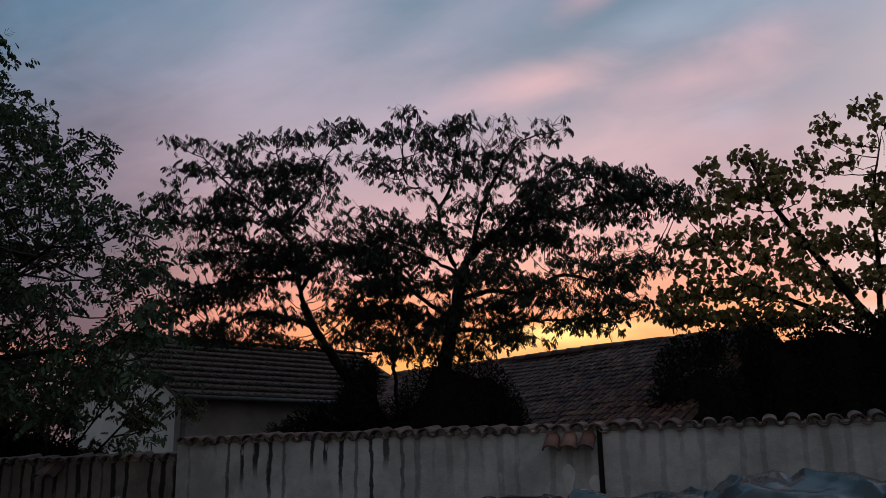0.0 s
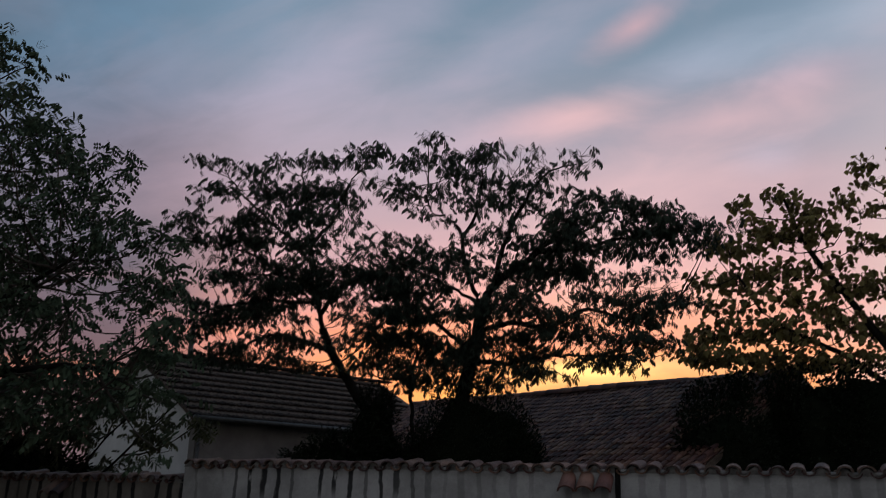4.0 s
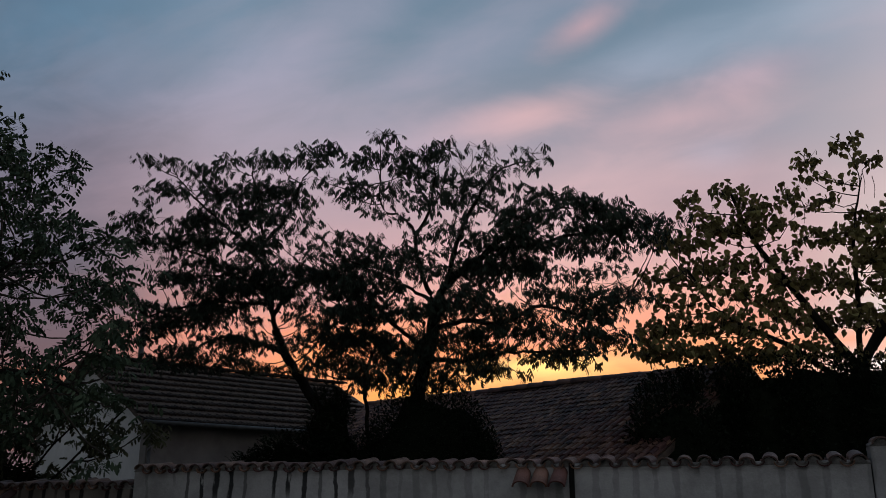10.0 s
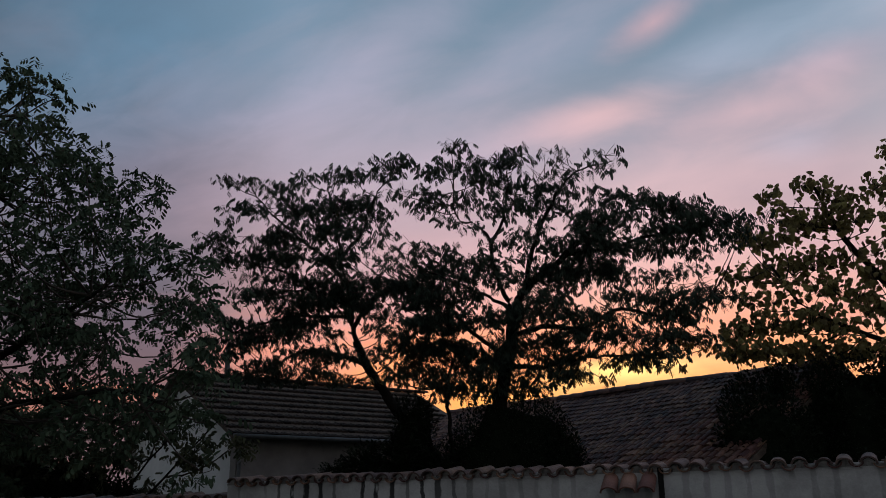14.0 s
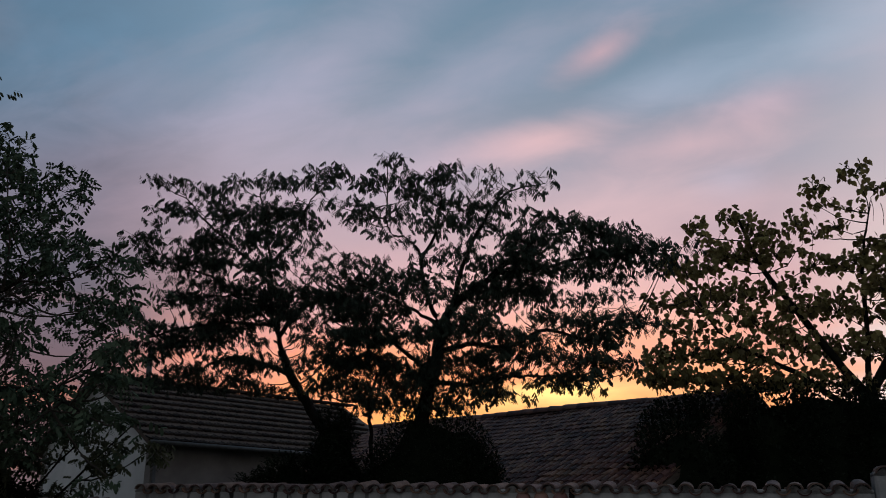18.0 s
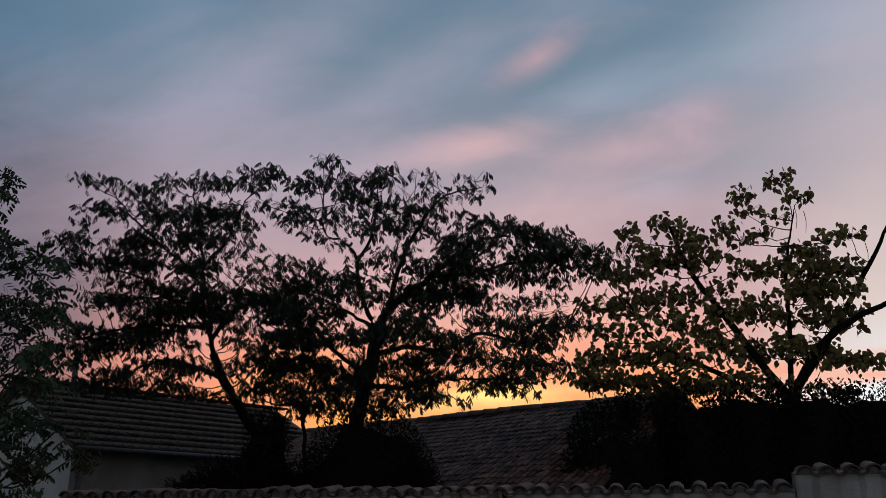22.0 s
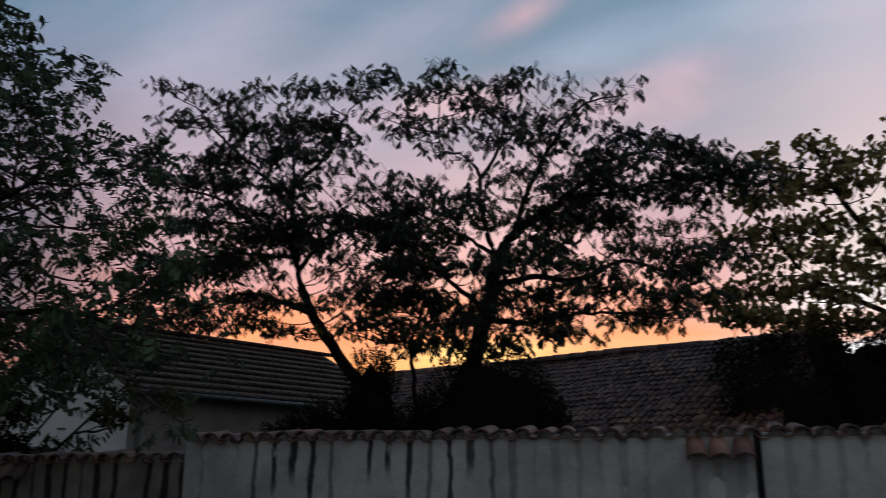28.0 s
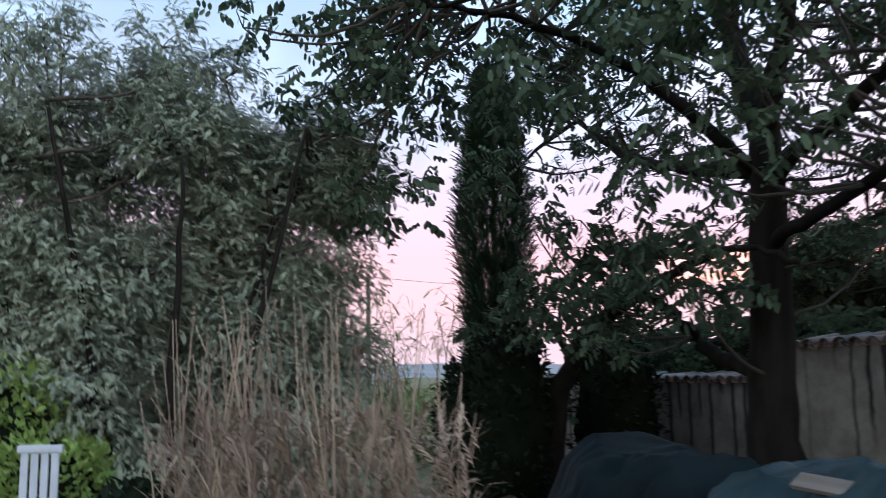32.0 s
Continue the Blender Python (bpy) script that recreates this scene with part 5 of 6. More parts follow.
# ---------- the walnut and what grows in the garden ----------
def walnut():
    tree = thing("walnut_tree", "large spreading walnut tree in full leaf inside the garden wall", "tree", (-12.25, 8.8, 0))
    lines = add_limbs(tree, [
        ("trunk", [(-12.25, 8.8, -0.15), (-12.28, 8.8, 1.1), (-12.2, 8.8, 2.4), (-12.15, 8.8, 3.7)], 0.26, 0.14),
        ("limb", [(-12.15, 8.8, 3.6), (-12.5, 8.8, 4.6), (-12.7, 8.9, 6.0), (-12.6, 9.0, 7.8), (-12.4, 9.0, 9.2)], 0.13, 0.03),
        ("limb", [(-12.15, 8.8, 3.6), (-11.7, 8.7, 4.5), (-11.2, 8.6, 5.8), (-10.8, 8.6, 7.4)], 0.11, 0.03),
        ("limb", [(-12.2, 8.8, 3.3), (-13.0, 8.7, 3.5), (-13.9, 8.5, 3.8), (-14.9, 8.4, 4.5)], 0.10, 0.025),
        ("limb", [(-12.2, 8.8, 3.2), (-11.2, 8.8, 3.6), (-10.2, 8.9, 4.1), (-9.2, 9.0, 4.6)], 0.09, 0.02),
        ("limb", [(-12.25, 8.8, 2.6), (-11.3, 8.5, 2.7), (-10.2, 8.3, 2.9), (-9.0, 8.3, 3.0), (-8.0, 8.3, 3.0), (-7.2, 8.3, 2.7)], 0.07, 0.015),
        ("limb", [(-12.3, 8.8, 1.4), (-13.0, 8.7, 1.65), (-13.5, 8.6, 2.1), (-14.0, 8.5, 2.3), (-14.9, 8.4, 2.3)], 0.09, 0.03),
        ("limb", [(-12.25, 8.75, 3.3), (-12.4, 7.6, 4.2), (-12.3, 6.3, 4.5), (-11.9, 5.2, 4.3)], 0.07, 0.015),
        ("limb", [(-14.9, 8.4, 4.5), (-15.7, 8.1, 4.2), (-16.0, 7.9, 3.7)], 0.03, 0.012)], BARK)
    # a dome of leaf round the trunk, open beneath, with a sprig above its shoulder
    rng = random.Random(21)
    profile = ((1.6, 3.7), (3.0, 4.05), (5.1, 3.95), (5.7, 3.3), (6.8, 2.55), (7.6, 1.8), (8.6, 0.7))
    clumps = []
    while len(clumps) < 245:
        z = rng.uniform(1.7, 8.5)
        k = next(i for i in range(6) if z <= profile[i + 1][0])
        wide = profile[k][1] + (profile[k + 1][1] - profile[k][1]) * (z - profile[k][0]) / (profile[k + 1][0] - profile[k][0])
        r, a = wide * math.sqrt(rng.uniform(0.12, 1.0)), rng.uniform(0, 2 * math.pi)
        x, y = -12.2 + r * math.cos(a), 8.8 + r * math.sin(a)
        aside = -0.45 * (x + 12.2) - 0.89 * (y - 8.8)
        low = 2.9 + 0.3 * (aside - 2) if aside > 1.9 else 2.0 - 0.3 * min(1.0, max(0.0, r - 2.4))
        if y > 9.7:
            low = max(low, 2.5)
        if x < -13.5:
            low = max(low, 2.3)
        if z < low + 0.25 or (z < 3.4 and x > -11.6 and rng.random() < 0.45) or (z > 5.4 and (r < 0.55 * wide or rng.random() < 0.42)) or noise.noise((x * 0.62, y * 0.62, z * 0.8)) < -0.22 or (r < 1.3 and z < 3.3):
            continue
        clumps.append((x, y, z, rng.uniform(0.34, 0.48), rng.uniform(0.18, 0.28)))
    clumps += [(-10.2, 10.7, 6.75, 0.2, 0.14), (-10.4, 10.6, 6.4, 0.28, 0.2), (-10.1, 10.7, 6.5, 0.2, 0.14), (-10.3, 10.7, 7.0, 0.12, 0.06), (-10.1, 10.6, 6.0, 0.3, 0.2)]
    # the forward lobe over the tarpaulins
    for k in range(22):
        clumps.append((-10.2 + rng.gauss(0, 0.55), 6.9 + rng.gauss(0, 0.4), rng.uniform(3.9, 6.6), rng.uniform(0.28, 0.42), rng.uniform(0.16, 0.24)))
    # the side bough towards the willow
    for k in range(26):
        clumps.append((-12.6 + rng.gauss(0, 0.35), 5.1 + rng.gauss(0, 0.4), rng.uniform(2.8, 5.4), rng.uniform(0.26, 0.4), rng.uniform(0.16, 0.24)))
    # low boughs that hang out over the wall
    for k in range(30):
        r, a, z = rng.uniform(2.4, 4.1), rng.uniform(-0.4, 1.0), rng.uniform(2.3, 5.2)
        clumps.append((-12.2 + r * math.cos(a), 8.8 + r * math.sin(a), z, rng.uniform(0.26, 0.4), rng.uniform(0.14, 0.22)))
    # the end of the longest low bough, drooping before the gable
    for k in range(20):
        x = rng.uniform(-9.0, -6.7)
        clumps.append((x, 8.3 + rng.gauss(0, 0.25), 2.75 - 0.12 * (x + 7.8) + rng.gauss(0, 0.4), rng.uniform(0.22, 0.34), rng.uniform(0.12, 0.20)))
    # leaf hanging low about the trunk
    for k in range(22):
        clumps.append((-13.3 + rng.gauss(0, 0.45), 7.6 + rng.gauss(0, 0.45), rng.uniform(1.8, 3.3), rng.uniform(0.26, 0.4), rng.uniform(0.14, 0.22)))
    for k in range(12):
        clumps.append((-11.1 + rng.gauss(0, 0.4), 9.4 + rng.gauss(0, 0.4), rng.uniform(2.5, 5.2), rng.uniform(0.26, 0.4), rng.uniform(0.14, 0.22)))
    for k in range(6):
        add_crown(tree, clumps[k::6], lines, WALNUT, WALNUT_LEAF, 27, 3, 0.25, 0.58, spread=1.6, toss=0.6, singles=50, depth=1.0, crown_name="crown")


walnut()


def second_stem():
    tree = thing("small_tree", "crooked ivy-clad small tree leaning beside the walnut", "tree", (-15.0, 8.0, 0))
    lines = add_limbs(tree, [("trunk", [(-15.2, 8.0, -0.2), (-14.9, 8.0, 1.1), (-14.2, 8.0, 1.85), (-13.2, 8.0, 2.2)], 0.16, 0.07),
                             ("limb", [(-13.3, 8.0, 2.18), (-12.5, 8.1, 2.42), (-11.8, 8.2, 2.5), (-11.2, 8.2, 2.3)], 0.05, 0.02),
                             ("limb", [(-14.5, 8.0, 1.6), (-15.2, 7.9, 2.4), (-15.6, 7.8, 3.2)], 0.05, 0.02)], BARK)
    clumps = ((-16.6, 8.1, 1.8, 0.47, 0.47), (-14.5, 7.8, 2.3, 0.4, 0.27), (-13.6, 8.0, 2.6, 0.37, 0.15), (-12.7, 8.1, 2.7, 0.34, 0.11), (-15.8, 8.0, 0.9, 0.37, 0.44), (-12.1, 8.1, 2.2, 0.26, 0.13), (-16.8, 8.1, 0.0, 0.47, 0.4))
    add_crown(tree, clumps, lines, WALNUT, WALNUT_LEAF, 70, 3, 0.25, 0.74, spread=1.5, toss=0.7, singles=0, depth=1.0)


second_stem()


def cypress():
    tree = thing("cypress_tree", "narrow dark columnar cypress at the end of the garden", "tree", (-17.3, 8.3, 0))
    b = Build()
    b.tube([Vector((-17.3, 8.3, -1.0)), Vector((-17.2, 8.3, 5.0))], 0.10, 0.02, 8)
    part("trunk", b.mesh("trunk", BARK), tree)
    n = 14000
    z = np.random.uniform(-0.9, 5.85, n)
    r = (0.40 + 0.05 * np.sin(z * 2.3)) * np.clip((5.9 - z) / 1.3, 0, 1) ** 0.6 * np.random.uniform(0.5, 1.2, n)
    a = np.random.uniform(0, 6.283, n)
    at = np.c_[-17.25 + r * np.cos(a), 8.3 + r * np.sin(a), z]
    way = np.c_[np.cos(a) * 0.4, np.sin(a) * 0.4, np.full(n, 1.0)] + np.random.normal(0, 0.25, (n, 3))
    part("foliage", leaf_cloud("foliage", SPRAY, at, way, np.random.uniform(0.5, 0.9, n), CYPRESS_LEAF), tree)["kind"] = "stuff"


cypress()


def willow_bush():
    tree = thing("willow_bush", "tall feathery grey-green willow bush", "bush", (-12.8, 3.6, 0))
    lines = add_limbs(tree, [("stem", [(-12.8 + dx, 3.6 + dy, -0.1), (-12.8 + dx * 1.8, 3.6 + dy * 1.6, 1.6), (-12.8 + dx * 3.0, 3.6 + dy * 2.6, 3.2 + 0.5 * math.cos(k))], 0.045, 0.012)
                             for k, (dx, dy) in enumerate(((-0.25, -0.3), (0.1, -0.35), (0.25, 0.0), (0.0, 0.3), (-0.3, 0.2), (0.2, 0.35)))], BARK)
    rng = random.Random(17)
    clumps = []
    for k in range(72):
        y = 2.1 + 3.0 * ((k * 0.618) % 1)
        top = 3.85 if y < 3.3 else 3.85 - 0.2 * (y - 3.3)
        clumps.append((-13.1 + rng.uniform(-0.5, 0.3), y, 0.9 + (top - 0.9) * rng.random() ** 0.85, rng.uniform(0.36, 0.52), rng.uniform(0.28, 0.4)))
    # plumes that stand out of the top
    for y, z in ((2.6, 4.25), (2.75, 4.0), (3.5, 4.3), (3.6, 4.1), (4.0, 4.05), (2.3, 4.1), (2.3, 4.35)):
        clumps.append((-13.1 + rng.uniform(-0.2, 0.2), y, z, 0.12, 0.24))
    # dark blobs added inside the bush to block light and paint its inner shade
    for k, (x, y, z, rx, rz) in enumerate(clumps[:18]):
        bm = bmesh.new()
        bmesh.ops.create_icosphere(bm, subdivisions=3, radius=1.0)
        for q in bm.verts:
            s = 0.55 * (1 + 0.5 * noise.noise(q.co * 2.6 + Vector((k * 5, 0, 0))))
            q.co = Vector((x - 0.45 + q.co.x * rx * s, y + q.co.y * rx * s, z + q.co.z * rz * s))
        part("inner_shade_mass", finish(bm, "inner_shade_mass", CORE, True), tree)
    add_crown(tree, clumps, lines, FUZZ, WILLOW_LEAF, 175, 11, 0.1, 0.58, depth=0.9, spread=1.2, shell=0.3)

    few = [(x, y, z, 0.12, 0.08) for x, y, z, rx, rz in clumps[8:20:2]]
    add_crown(tree, few, lines, FUZZ, SILK_DRY, 300, 5, 0.0, 0.8, crown_name="orange_leaves")


willow_bush()


def reeds():
    ob = thing("dry_reeds", "stand of tall dry straw-coloured stalks and seed heads", "reeds", (-10.4, 4.3, 0))
    rng = random.Random(4)
    b = Build()
    for i in range(270):
        u = rng.random()
        x = -10.75 + 0.65 * u + rng.uniform(-0.5, 0.5)
        y = 3.5 + 1.28 * u + rng.uniform(-0.12, 0.12)
        h = 0.65 + 1.25 * rng.random() ** 2.0 * (1.08 - 0.3 * abs(u - 0.35))
        lean = Vector((rng.uniform(-0.22, 0.22), rng.uniform(-0.22, 0.22), 0))
        p = [Vector((x, y, -0.05)), Vector((x, y, h * 0.55)) + lean * 0.4, Vector((x, y, h)) + lean]
        b.tube(bend(p, 3), 0.0065, 0.003, 4)
        for k in range(rng.randint(2, 5)):
            s = rng.uniform(0.35, 0.95)
            q = p[0].lerp(p[2], s)
            a = rng.uniform(0, 6.28)
            e = q + Vector((math.cos(a) * 0.16, math.sin(a) * 0.16, rng.uniform(0.05, 0.2)))
            b.tube([q, (q + e) / 2 + Vector((0, 0, 0.04)), e], 0.003, 0.001, 3)
    part("stalk_stand", b.mesh("stalk_stand", DRY_STEM, False), ob)["kind"] = "stuff"
    n = 1800
    u = np.random.uniform(0, 1, n)
    at = np.c_[-10.75 + 0.65 * u + np.random.uniform(-0.5, 0.5, n), 3.5 + 1.28 * u + np.random.uniform(-0.15, 0.15, n), np.random.uniform(0.0, 1.2, n)]
    way = np.random.normal(0, 0.5, (n, 3)) + (0, 0, 1)
    part("dry_leaves", leaf_cloud("dry_leaves", SPRAY, at, way, np.random.uniform(0.35, 0.7, n), DRY_STEM), ob)["kind"] = "stuff"


reeds()

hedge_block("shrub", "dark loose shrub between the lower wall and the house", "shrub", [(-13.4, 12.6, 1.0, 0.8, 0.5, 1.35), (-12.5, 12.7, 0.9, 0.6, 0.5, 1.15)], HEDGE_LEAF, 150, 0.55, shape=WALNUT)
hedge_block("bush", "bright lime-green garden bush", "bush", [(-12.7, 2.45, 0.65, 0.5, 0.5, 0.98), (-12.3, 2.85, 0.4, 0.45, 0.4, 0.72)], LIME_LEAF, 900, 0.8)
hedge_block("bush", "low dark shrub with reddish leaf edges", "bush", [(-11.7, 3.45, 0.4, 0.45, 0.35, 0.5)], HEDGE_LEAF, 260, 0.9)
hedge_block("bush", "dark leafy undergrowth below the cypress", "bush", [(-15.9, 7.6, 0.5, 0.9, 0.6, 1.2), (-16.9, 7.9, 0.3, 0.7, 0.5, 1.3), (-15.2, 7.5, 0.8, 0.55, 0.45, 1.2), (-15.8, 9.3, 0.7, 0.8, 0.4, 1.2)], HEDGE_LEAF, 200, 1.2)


hedge_block("shrub", "loose green undergrowth behind the lowest wall", "shrub", [(-18.6, 11.3, 0.9, 1.0, 0.6, 1.3), (-17.0, 11.4, 0.9, 0.9, 0.6, 1.15), (-15.5, 11.3, 1.0, 0.9, 0.6, 1.2), (-14.2, 11.3, 1.0, 0.8, 0.5, 1.1)], WALNUT_LEAF, 120, 0.6, shape=WALNUT)


def field_scrub():
    """Light scrub in the open field behind the reeds."""
    ob = thing("scrub", "pale feathery scrub and young trees at the field's edge", "scrub", (-30, 12, -0.5), kind="stuff")
    n = 9000
    a = np.random.uniform(0, 1, n)
    x = np.random.uniform(-34, -19, n)
    y = 3.2 + (-x - 5.4) * np.random.uniform(0.10, 0.52, n)
    z = np.random.uniform(-1.0, 0.75, n) + 0.5 * np.sin(y * 2.1) * (np.random.uniform(0, 1, n) ** 2)
    part("foliage", leaf_cloud("foliage", SPRAY, np.c_[x, y, z], np.random.normal(0, 0.6, (n, 3)) + (0, 0, 0.9), np.random.uniform(0.8, 1.8, n), FIELD_LEAF), ob)["kind"] = "stuff"
    b = Build()
    rng = random.Random(3)
    spots = []
    for k in range(9):
        x = rng.uniform(-24, -19)
        y = 3.3 + (-x - 5.4) * rng.uniform(0.16, 0.42)
        for j in range(5):
            h = rng.uniform(1.6, 3.0)
            p = [Vector((x, y, -1)), Vector((x + rng.uniform(-0.4, 0.4), y + rng.uniform(-0.4, 0.4), h * 0.6)), Vector((x + rng.uniform(-0.7, 0.7), y + rng.uniform(-0.7, 0.7), h))]
            line = bend(p, 5)
            b.tube(line, 0.014, 0.004, 4)
            spots += [tuple(q + Vector((rng.gauss(0, 0.12), rng.gauss(0, 0.12), rng.gauss(0, 0.1)))) for q in line[3:] for _ in range(3)]
    part("saplings", b.mesh("saplings", TWIG), ob)
    s = np.array(spots)
    part("sapling_leaves", leaf_cloud("sapling_leaves", SPRAY, s, np.random.normal(0, 0.7, s.shape) + (0, 0, 0.5), np.random.uniform(0.5, 0.9, len(s)), FIELD_LEAF), ob)["kind"] = "stuff"


field_scrub()


# ---------- covered heaps along the wall ----------
def tarp_heap(label, x0, x1, y0, y1, lumps, mat, seed, fold=0.10):
    """A sheet thrown over stacked boxes (x, y, height, half x, half y): taut over their corners, falling in creases between them."""
    rng = random.Random(seed)
    boxes = []
    for lx, ly, h, rx, ry in lumps:
        boxes.append((lx, ly, h - 0.07, rx * 0.85, ry * 0.8, rng.uniform(-0.25, 0.25), rng.uniform(-0.06, 0.06), rng.uniform(-0.05, 0.08)))
        for k in range(2):
            boxes.append((lx + rng.uniform(-0.9, 0.9) * rx, ly + rng.uniform(-0.7, 0.3) * ry, h * rng.uniform(0.68, 0.90), rx * rng.uniform(0.25, 0.5), ry * rng.uniform(0.3, 0.7), rng.uniform(-0.8, 0.8), rng.uniform(-0.2, 0.2), rng.uniform(-0.15, 0.15)))
    nx, ny = int((x1 - x0) / 0.026), int((y1 - y0) / 0.03)
    v, f = [], []
    for j in range(ny + 1):
        for i in range(nx + 1):
            x, y = x0 + (x1 - x0) * i / nx, y0 + (y1 - y0) * j / ny
            wx, wy = x + 0.12 * noise.noise((x * 1.2, y * 1.2, seed)), y + 0.12 * noise.noise((x * 1.2, y * 1.2, seed + 9))
            z = 0.0
            for lx, ly, h, rx, ry, turn, tx, ty in boxes:
                c, s = math.cos(turn), math.sin(turn)
                u, w = (wx - lx) * c + (wy - ly) * s, (wy - ly) * c - (wx - lx) * s
                out = max(abs(u) - rx, abs(w) - ry, (abs(u) + abs(w) - rx - ry) * 0.8)
                top = h + tx * u + ty * w
                z = max(z, top - max(0.0, out) * 0.75 - max(0.0, out - 0.22) * 1.9)
            # creases run down the slope, sharp on one side
            a = noise.noise((x * 1.9 + y * 1.3, y * 0.7 - x * 0.3 + seed, 0.3))
            r = max(0.0, 1 - 3.4 * abs(a))
            b = noise.noise((x * 3.6 - y * 2.6, seed + y * 1.6, 1.3))
            q = max(0.0, 1 - 3.0 * abs(b))
            g = noise.noise((x * 1.5 + seed, y * 1.5, 4.0))
            near = noise.voronoi((x * 0.85 + y * 0.5 + 0.2 * g, y * 0.9 - x * 0.15, seed * 1.7))[0]
            plane = min(0.5, near[1] - near[0])
            cells = noise.voronoi((x * 0.85 + y * 0.5 + 0.2 * g, y * 0.9 - x * 0.15, seed * 1.7))[1]
            du, dv = x * 0.85 + y * 0.5 + 0.2 * g - cells[0].x, y * 0.9 - x * 0.15 - cells[0].y
            facet = (du * noise.cell(cells[0] * 7.3) + dv * noise.cell(cells[0] * 3.1)) * min(1.0, plane * 4.5)
            z += min(1.0, z * 1.5) * (fold * 0.45 * (r * r - 0.3) + fold * 0.5 * (0.2 - plane) + fold * 2.0 * facet + 0.02 * g)
            edge = min(i, nx - i, j, ny - j)
            v.append((x + 0.04 * g, y + 0.04 * q, max(0.012, z) if edge else 0.0))
    n = nx + 1
    for j in range(ny):
        for i in range(nx):
            f.append((j * n + i, j * n + i + 1, (j + 1) * n + i + 1, (j + 1) * n + i))
    ob = new("tarpaulin", mesh_of("tarpaulin", v, f, mat, True))
    return tagged(ob, label, "tarpaulin", group="tarpaulins along the wall")


tarp_heap("blue-grey tarpaulin draped over a long heap by the wall", -3.9, 4.2, 7.0, 9.1,
          [(-3.3, 7.9, 1.16, 0.5, 0.4), (-2.3, 8.1, 1.25, 0.7, 0.5), (-1.2, 8.0, 1.33, 0.7, 0.5), (0.1, 8.2, 1.42, 0.7, 0.5), (1.5, 8.0, 1.43, 0.8, 0.5), (3.0, 8.1, 1.40, 0.8, 0.5)], TARP, 3, 0.12)
tarp_heap("crumpled blue tarpaulin over low stacked things", -6.6, -4.1, 7.0, 8.9,
          [(-6.0, 8.0, 1.12, 0.45, 0.5), (-5.2, 7.9, 1.04, 0.4, 0.5), (-4.6, 8.0, 1.14, 0.2, 0.4)], TARP, 11, 0.12)
tarp_heap("blue-grey cover stretched over a humped vehicle shape", -9.3, -6.2, 6.9, 9.0,
          [(-7.45, 8.1, 1.33, 0.42, 0.35), (-7.95, 8.2, 1.24, 0.25, 0.35), (-8.5, 7.8, 0.84, 0.4, 0.5), (-6.85, 7.9, 1.14, 0.5, 0.5)], TARP, 18, 0.08)
# black lumps added where shaded openings show under the tarpaulin edges
for n, (x, y, h, rx) in enumerate(((-4.45, 8.3, 1.18, 0.25), (-2.35, 8.3, 1.32, 0.3), (-0.75, 7.4, 1.24, 0.16), (0.75, 7.3, 1.22, 0.35), (-9.2, 8.3, 1.0, 0.22))):
    tarp_heap("black lump standing in for dark gaps between the tarpaulins", x - rx * 2.0, x + rx * 2.0, y - 0.5, y + 0.5, [(x, y, h, rx * 0.8, 0.25)], TARP_GAP_SHADE, 40 + n, 0.06)
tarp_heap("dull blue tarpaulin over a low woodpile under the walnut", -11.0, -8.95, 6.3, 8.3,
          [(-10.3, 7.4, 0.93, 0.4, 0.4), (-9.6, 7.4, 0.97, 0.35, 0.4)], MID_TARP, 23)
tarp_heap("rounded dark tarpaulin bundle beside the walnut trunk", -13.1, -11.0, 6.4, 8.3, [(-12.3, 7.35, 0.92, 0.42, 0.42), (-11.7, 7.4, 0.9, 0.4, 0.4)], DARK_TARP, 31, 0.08)


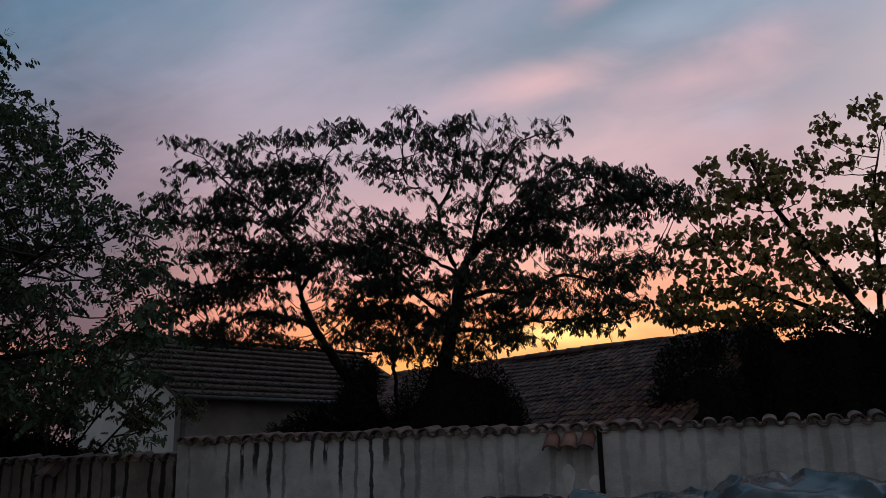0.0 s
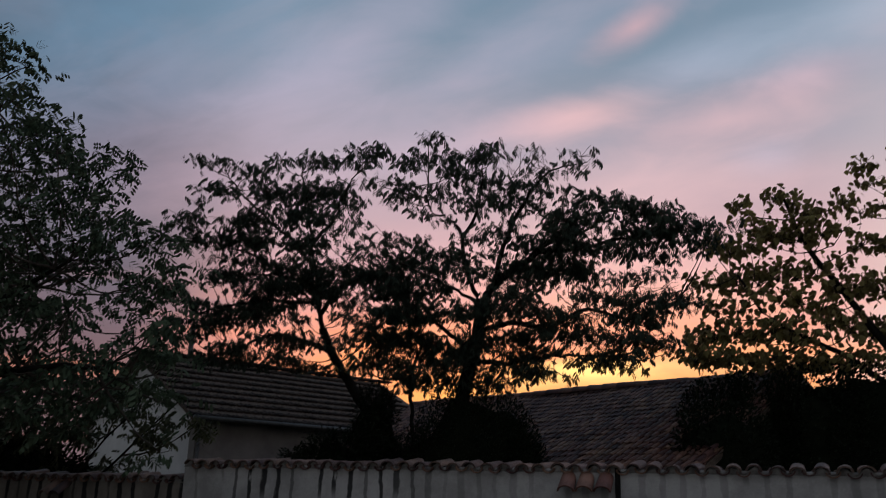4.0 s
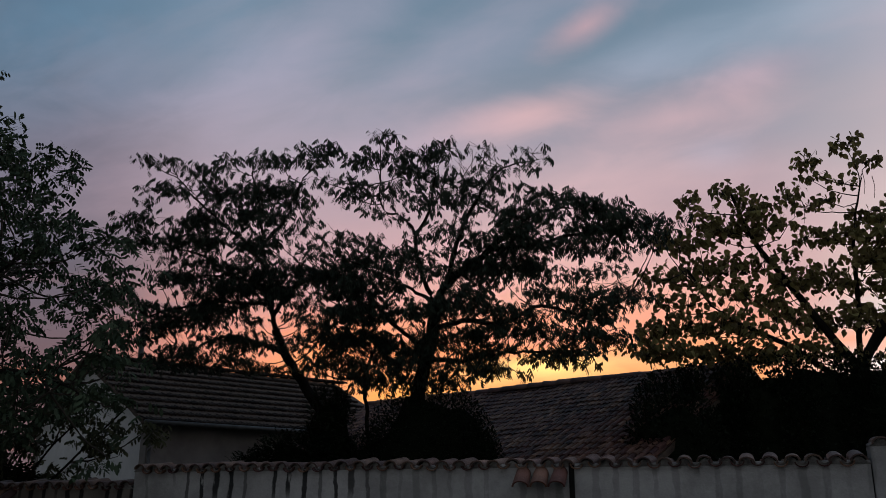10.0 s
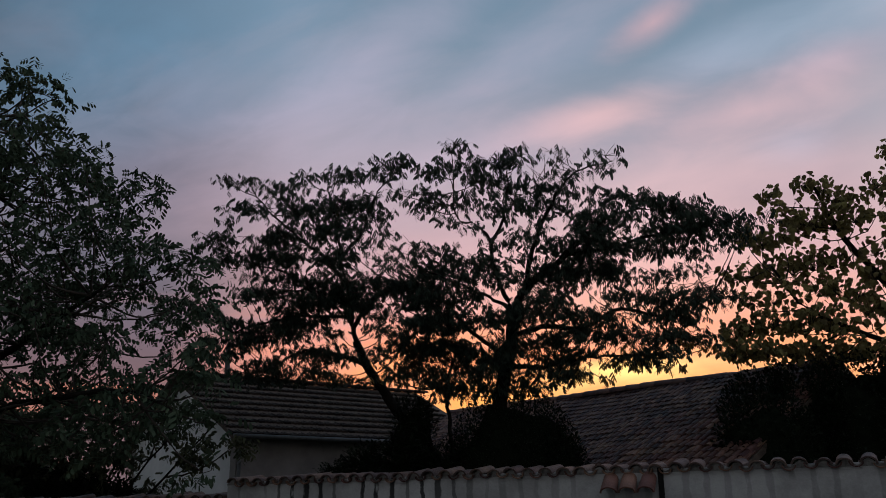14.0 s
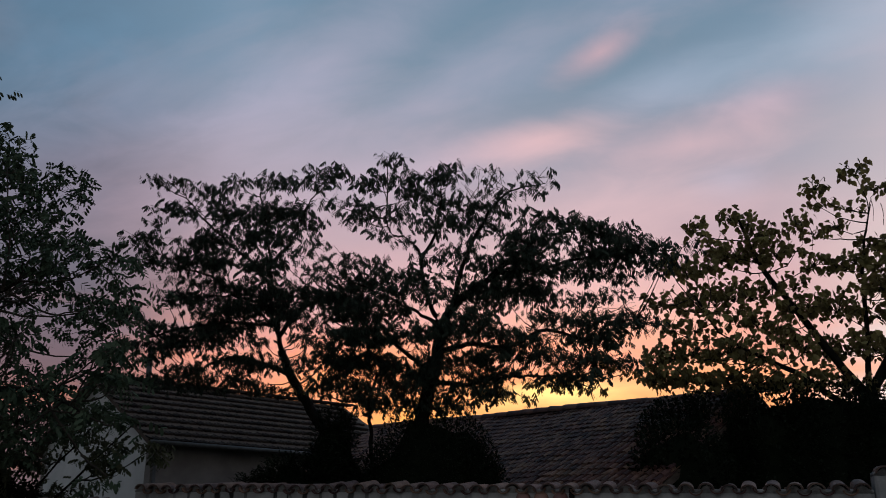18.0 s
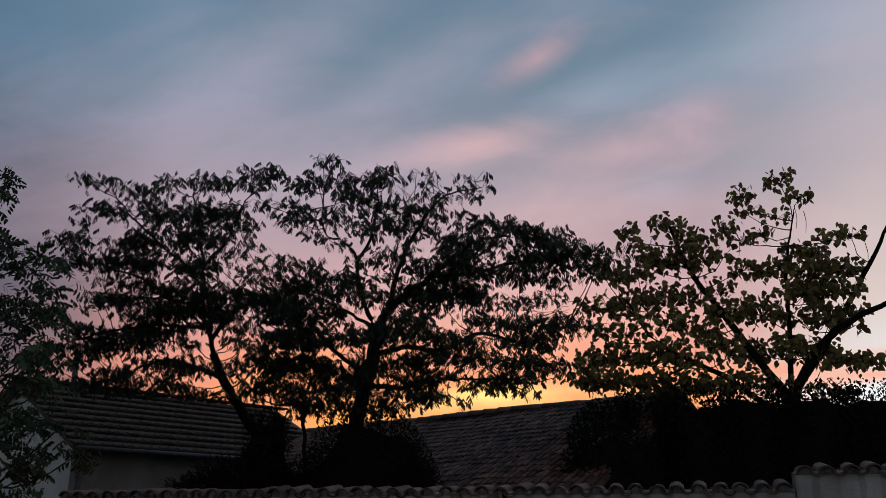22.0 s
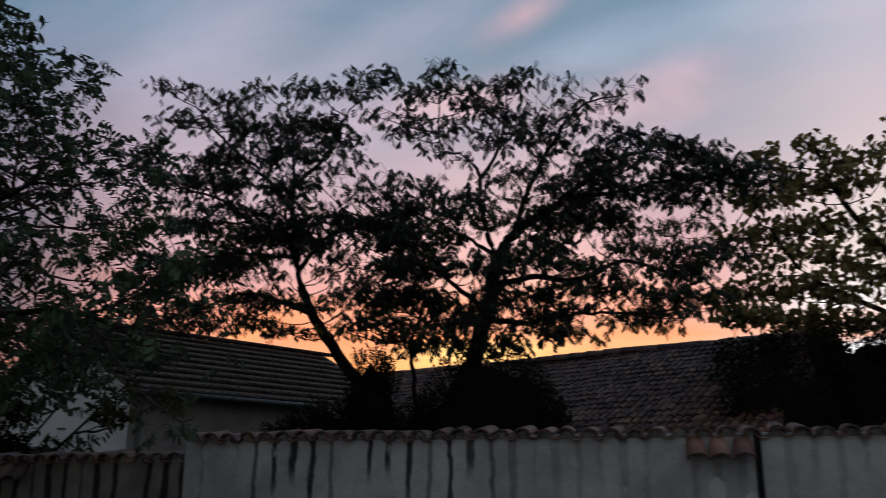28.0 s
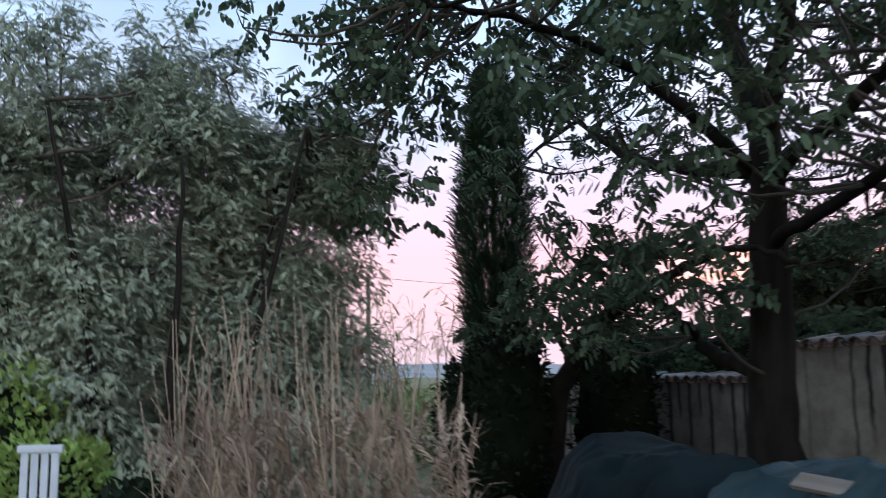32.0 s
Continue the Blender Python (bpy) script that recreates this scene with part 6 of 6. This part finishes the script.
def plank_pile():
    """A weathered board lying between the covered heaps."""
    ob = new("plank", box("plank", PALE_WOOD, (0.55, 0.13, 0.03), 0.006))
    ob.matrix_basis = pose(-9.72, 6.98, 0.82, 30, 4, 12)
    tagged(ob, "weathered pale board leaning on the dull blue tarpaulin", "plank")


plank_pile()


def garden_chair():
    """A pale slatted chair back at the garden's edge."""
    ob = thing("garden_chair", "pale grey slatted plastic garden chair beside the lime-green bush", "chair", (-11.5, 2.75, 0))
    m = pose(-11.5, 2.75, 0, 0, 0, 72)
    for k in range(4):
        part("back_slat", box("back_slat", PLASTIC, (0.045, 0.02, 0.5), 0.006, (-0.09 + 0.06 * k, 0.2, 0.80)), ob, at=m)
    part("top_rail", box("top_rail", PLASTIC, (0.27, 0.035, 0.05), 0.012, (0, 0.2, 1.07)), ob, at=m)
    part("seat", box("seat", PLASTIC, (0.44, 0.42, 0.03), 0.01, (0, 0, 0.44)), ob, at=m)
    for sx in (-0.19, 0.19):
        for sy in (-0.18, 0.18):
            part("leg", box("leg", PLASTIC, (0.04, 0.04, 0.44), 0.008, (sx, sy, 0.215)), ob, at=m)
    part("back_frame", box("back_frame", PLASTIC, (0.30, 0.03, 0.10), 0.01, (0, 0.2, 0.50)), ob, at=m)


garden_chair()


def cable(label, a, b, sag):
    w = Build()
    a, b = Vector(a), Vector(b)
    w.tube([a.lerp(b, u / 16) - Vector((0, 0, sag * 4 * (u / 16) * (1 - u / 16))) for u in range(17)], 0.008, 0.008, 5)
    tagged(new("overhead_cable", w.mesh("overhead_cable", WIRE_MAT)), label, "cable")


cable("thin black overhead cable crossing the gap between trees", (-36.3, 11.8, 5.0), (-31.2, 22.5, 4.3), 0.2)
for at in ((-36.3, 11.8), (-31.2, 22.5)):
    w = Build()
    w.tube([Vector((*at, -1.5)), Vector((*at, 5.1 if at[1] < 15 else 4.4))], 0.11, 0.08, 10)
    tagged(new("utility_pole", w.mesh("utility_pole", DARK_WOOD)), "weathered wooden pole carrying the overhead cable", "pole", group="cable poles")
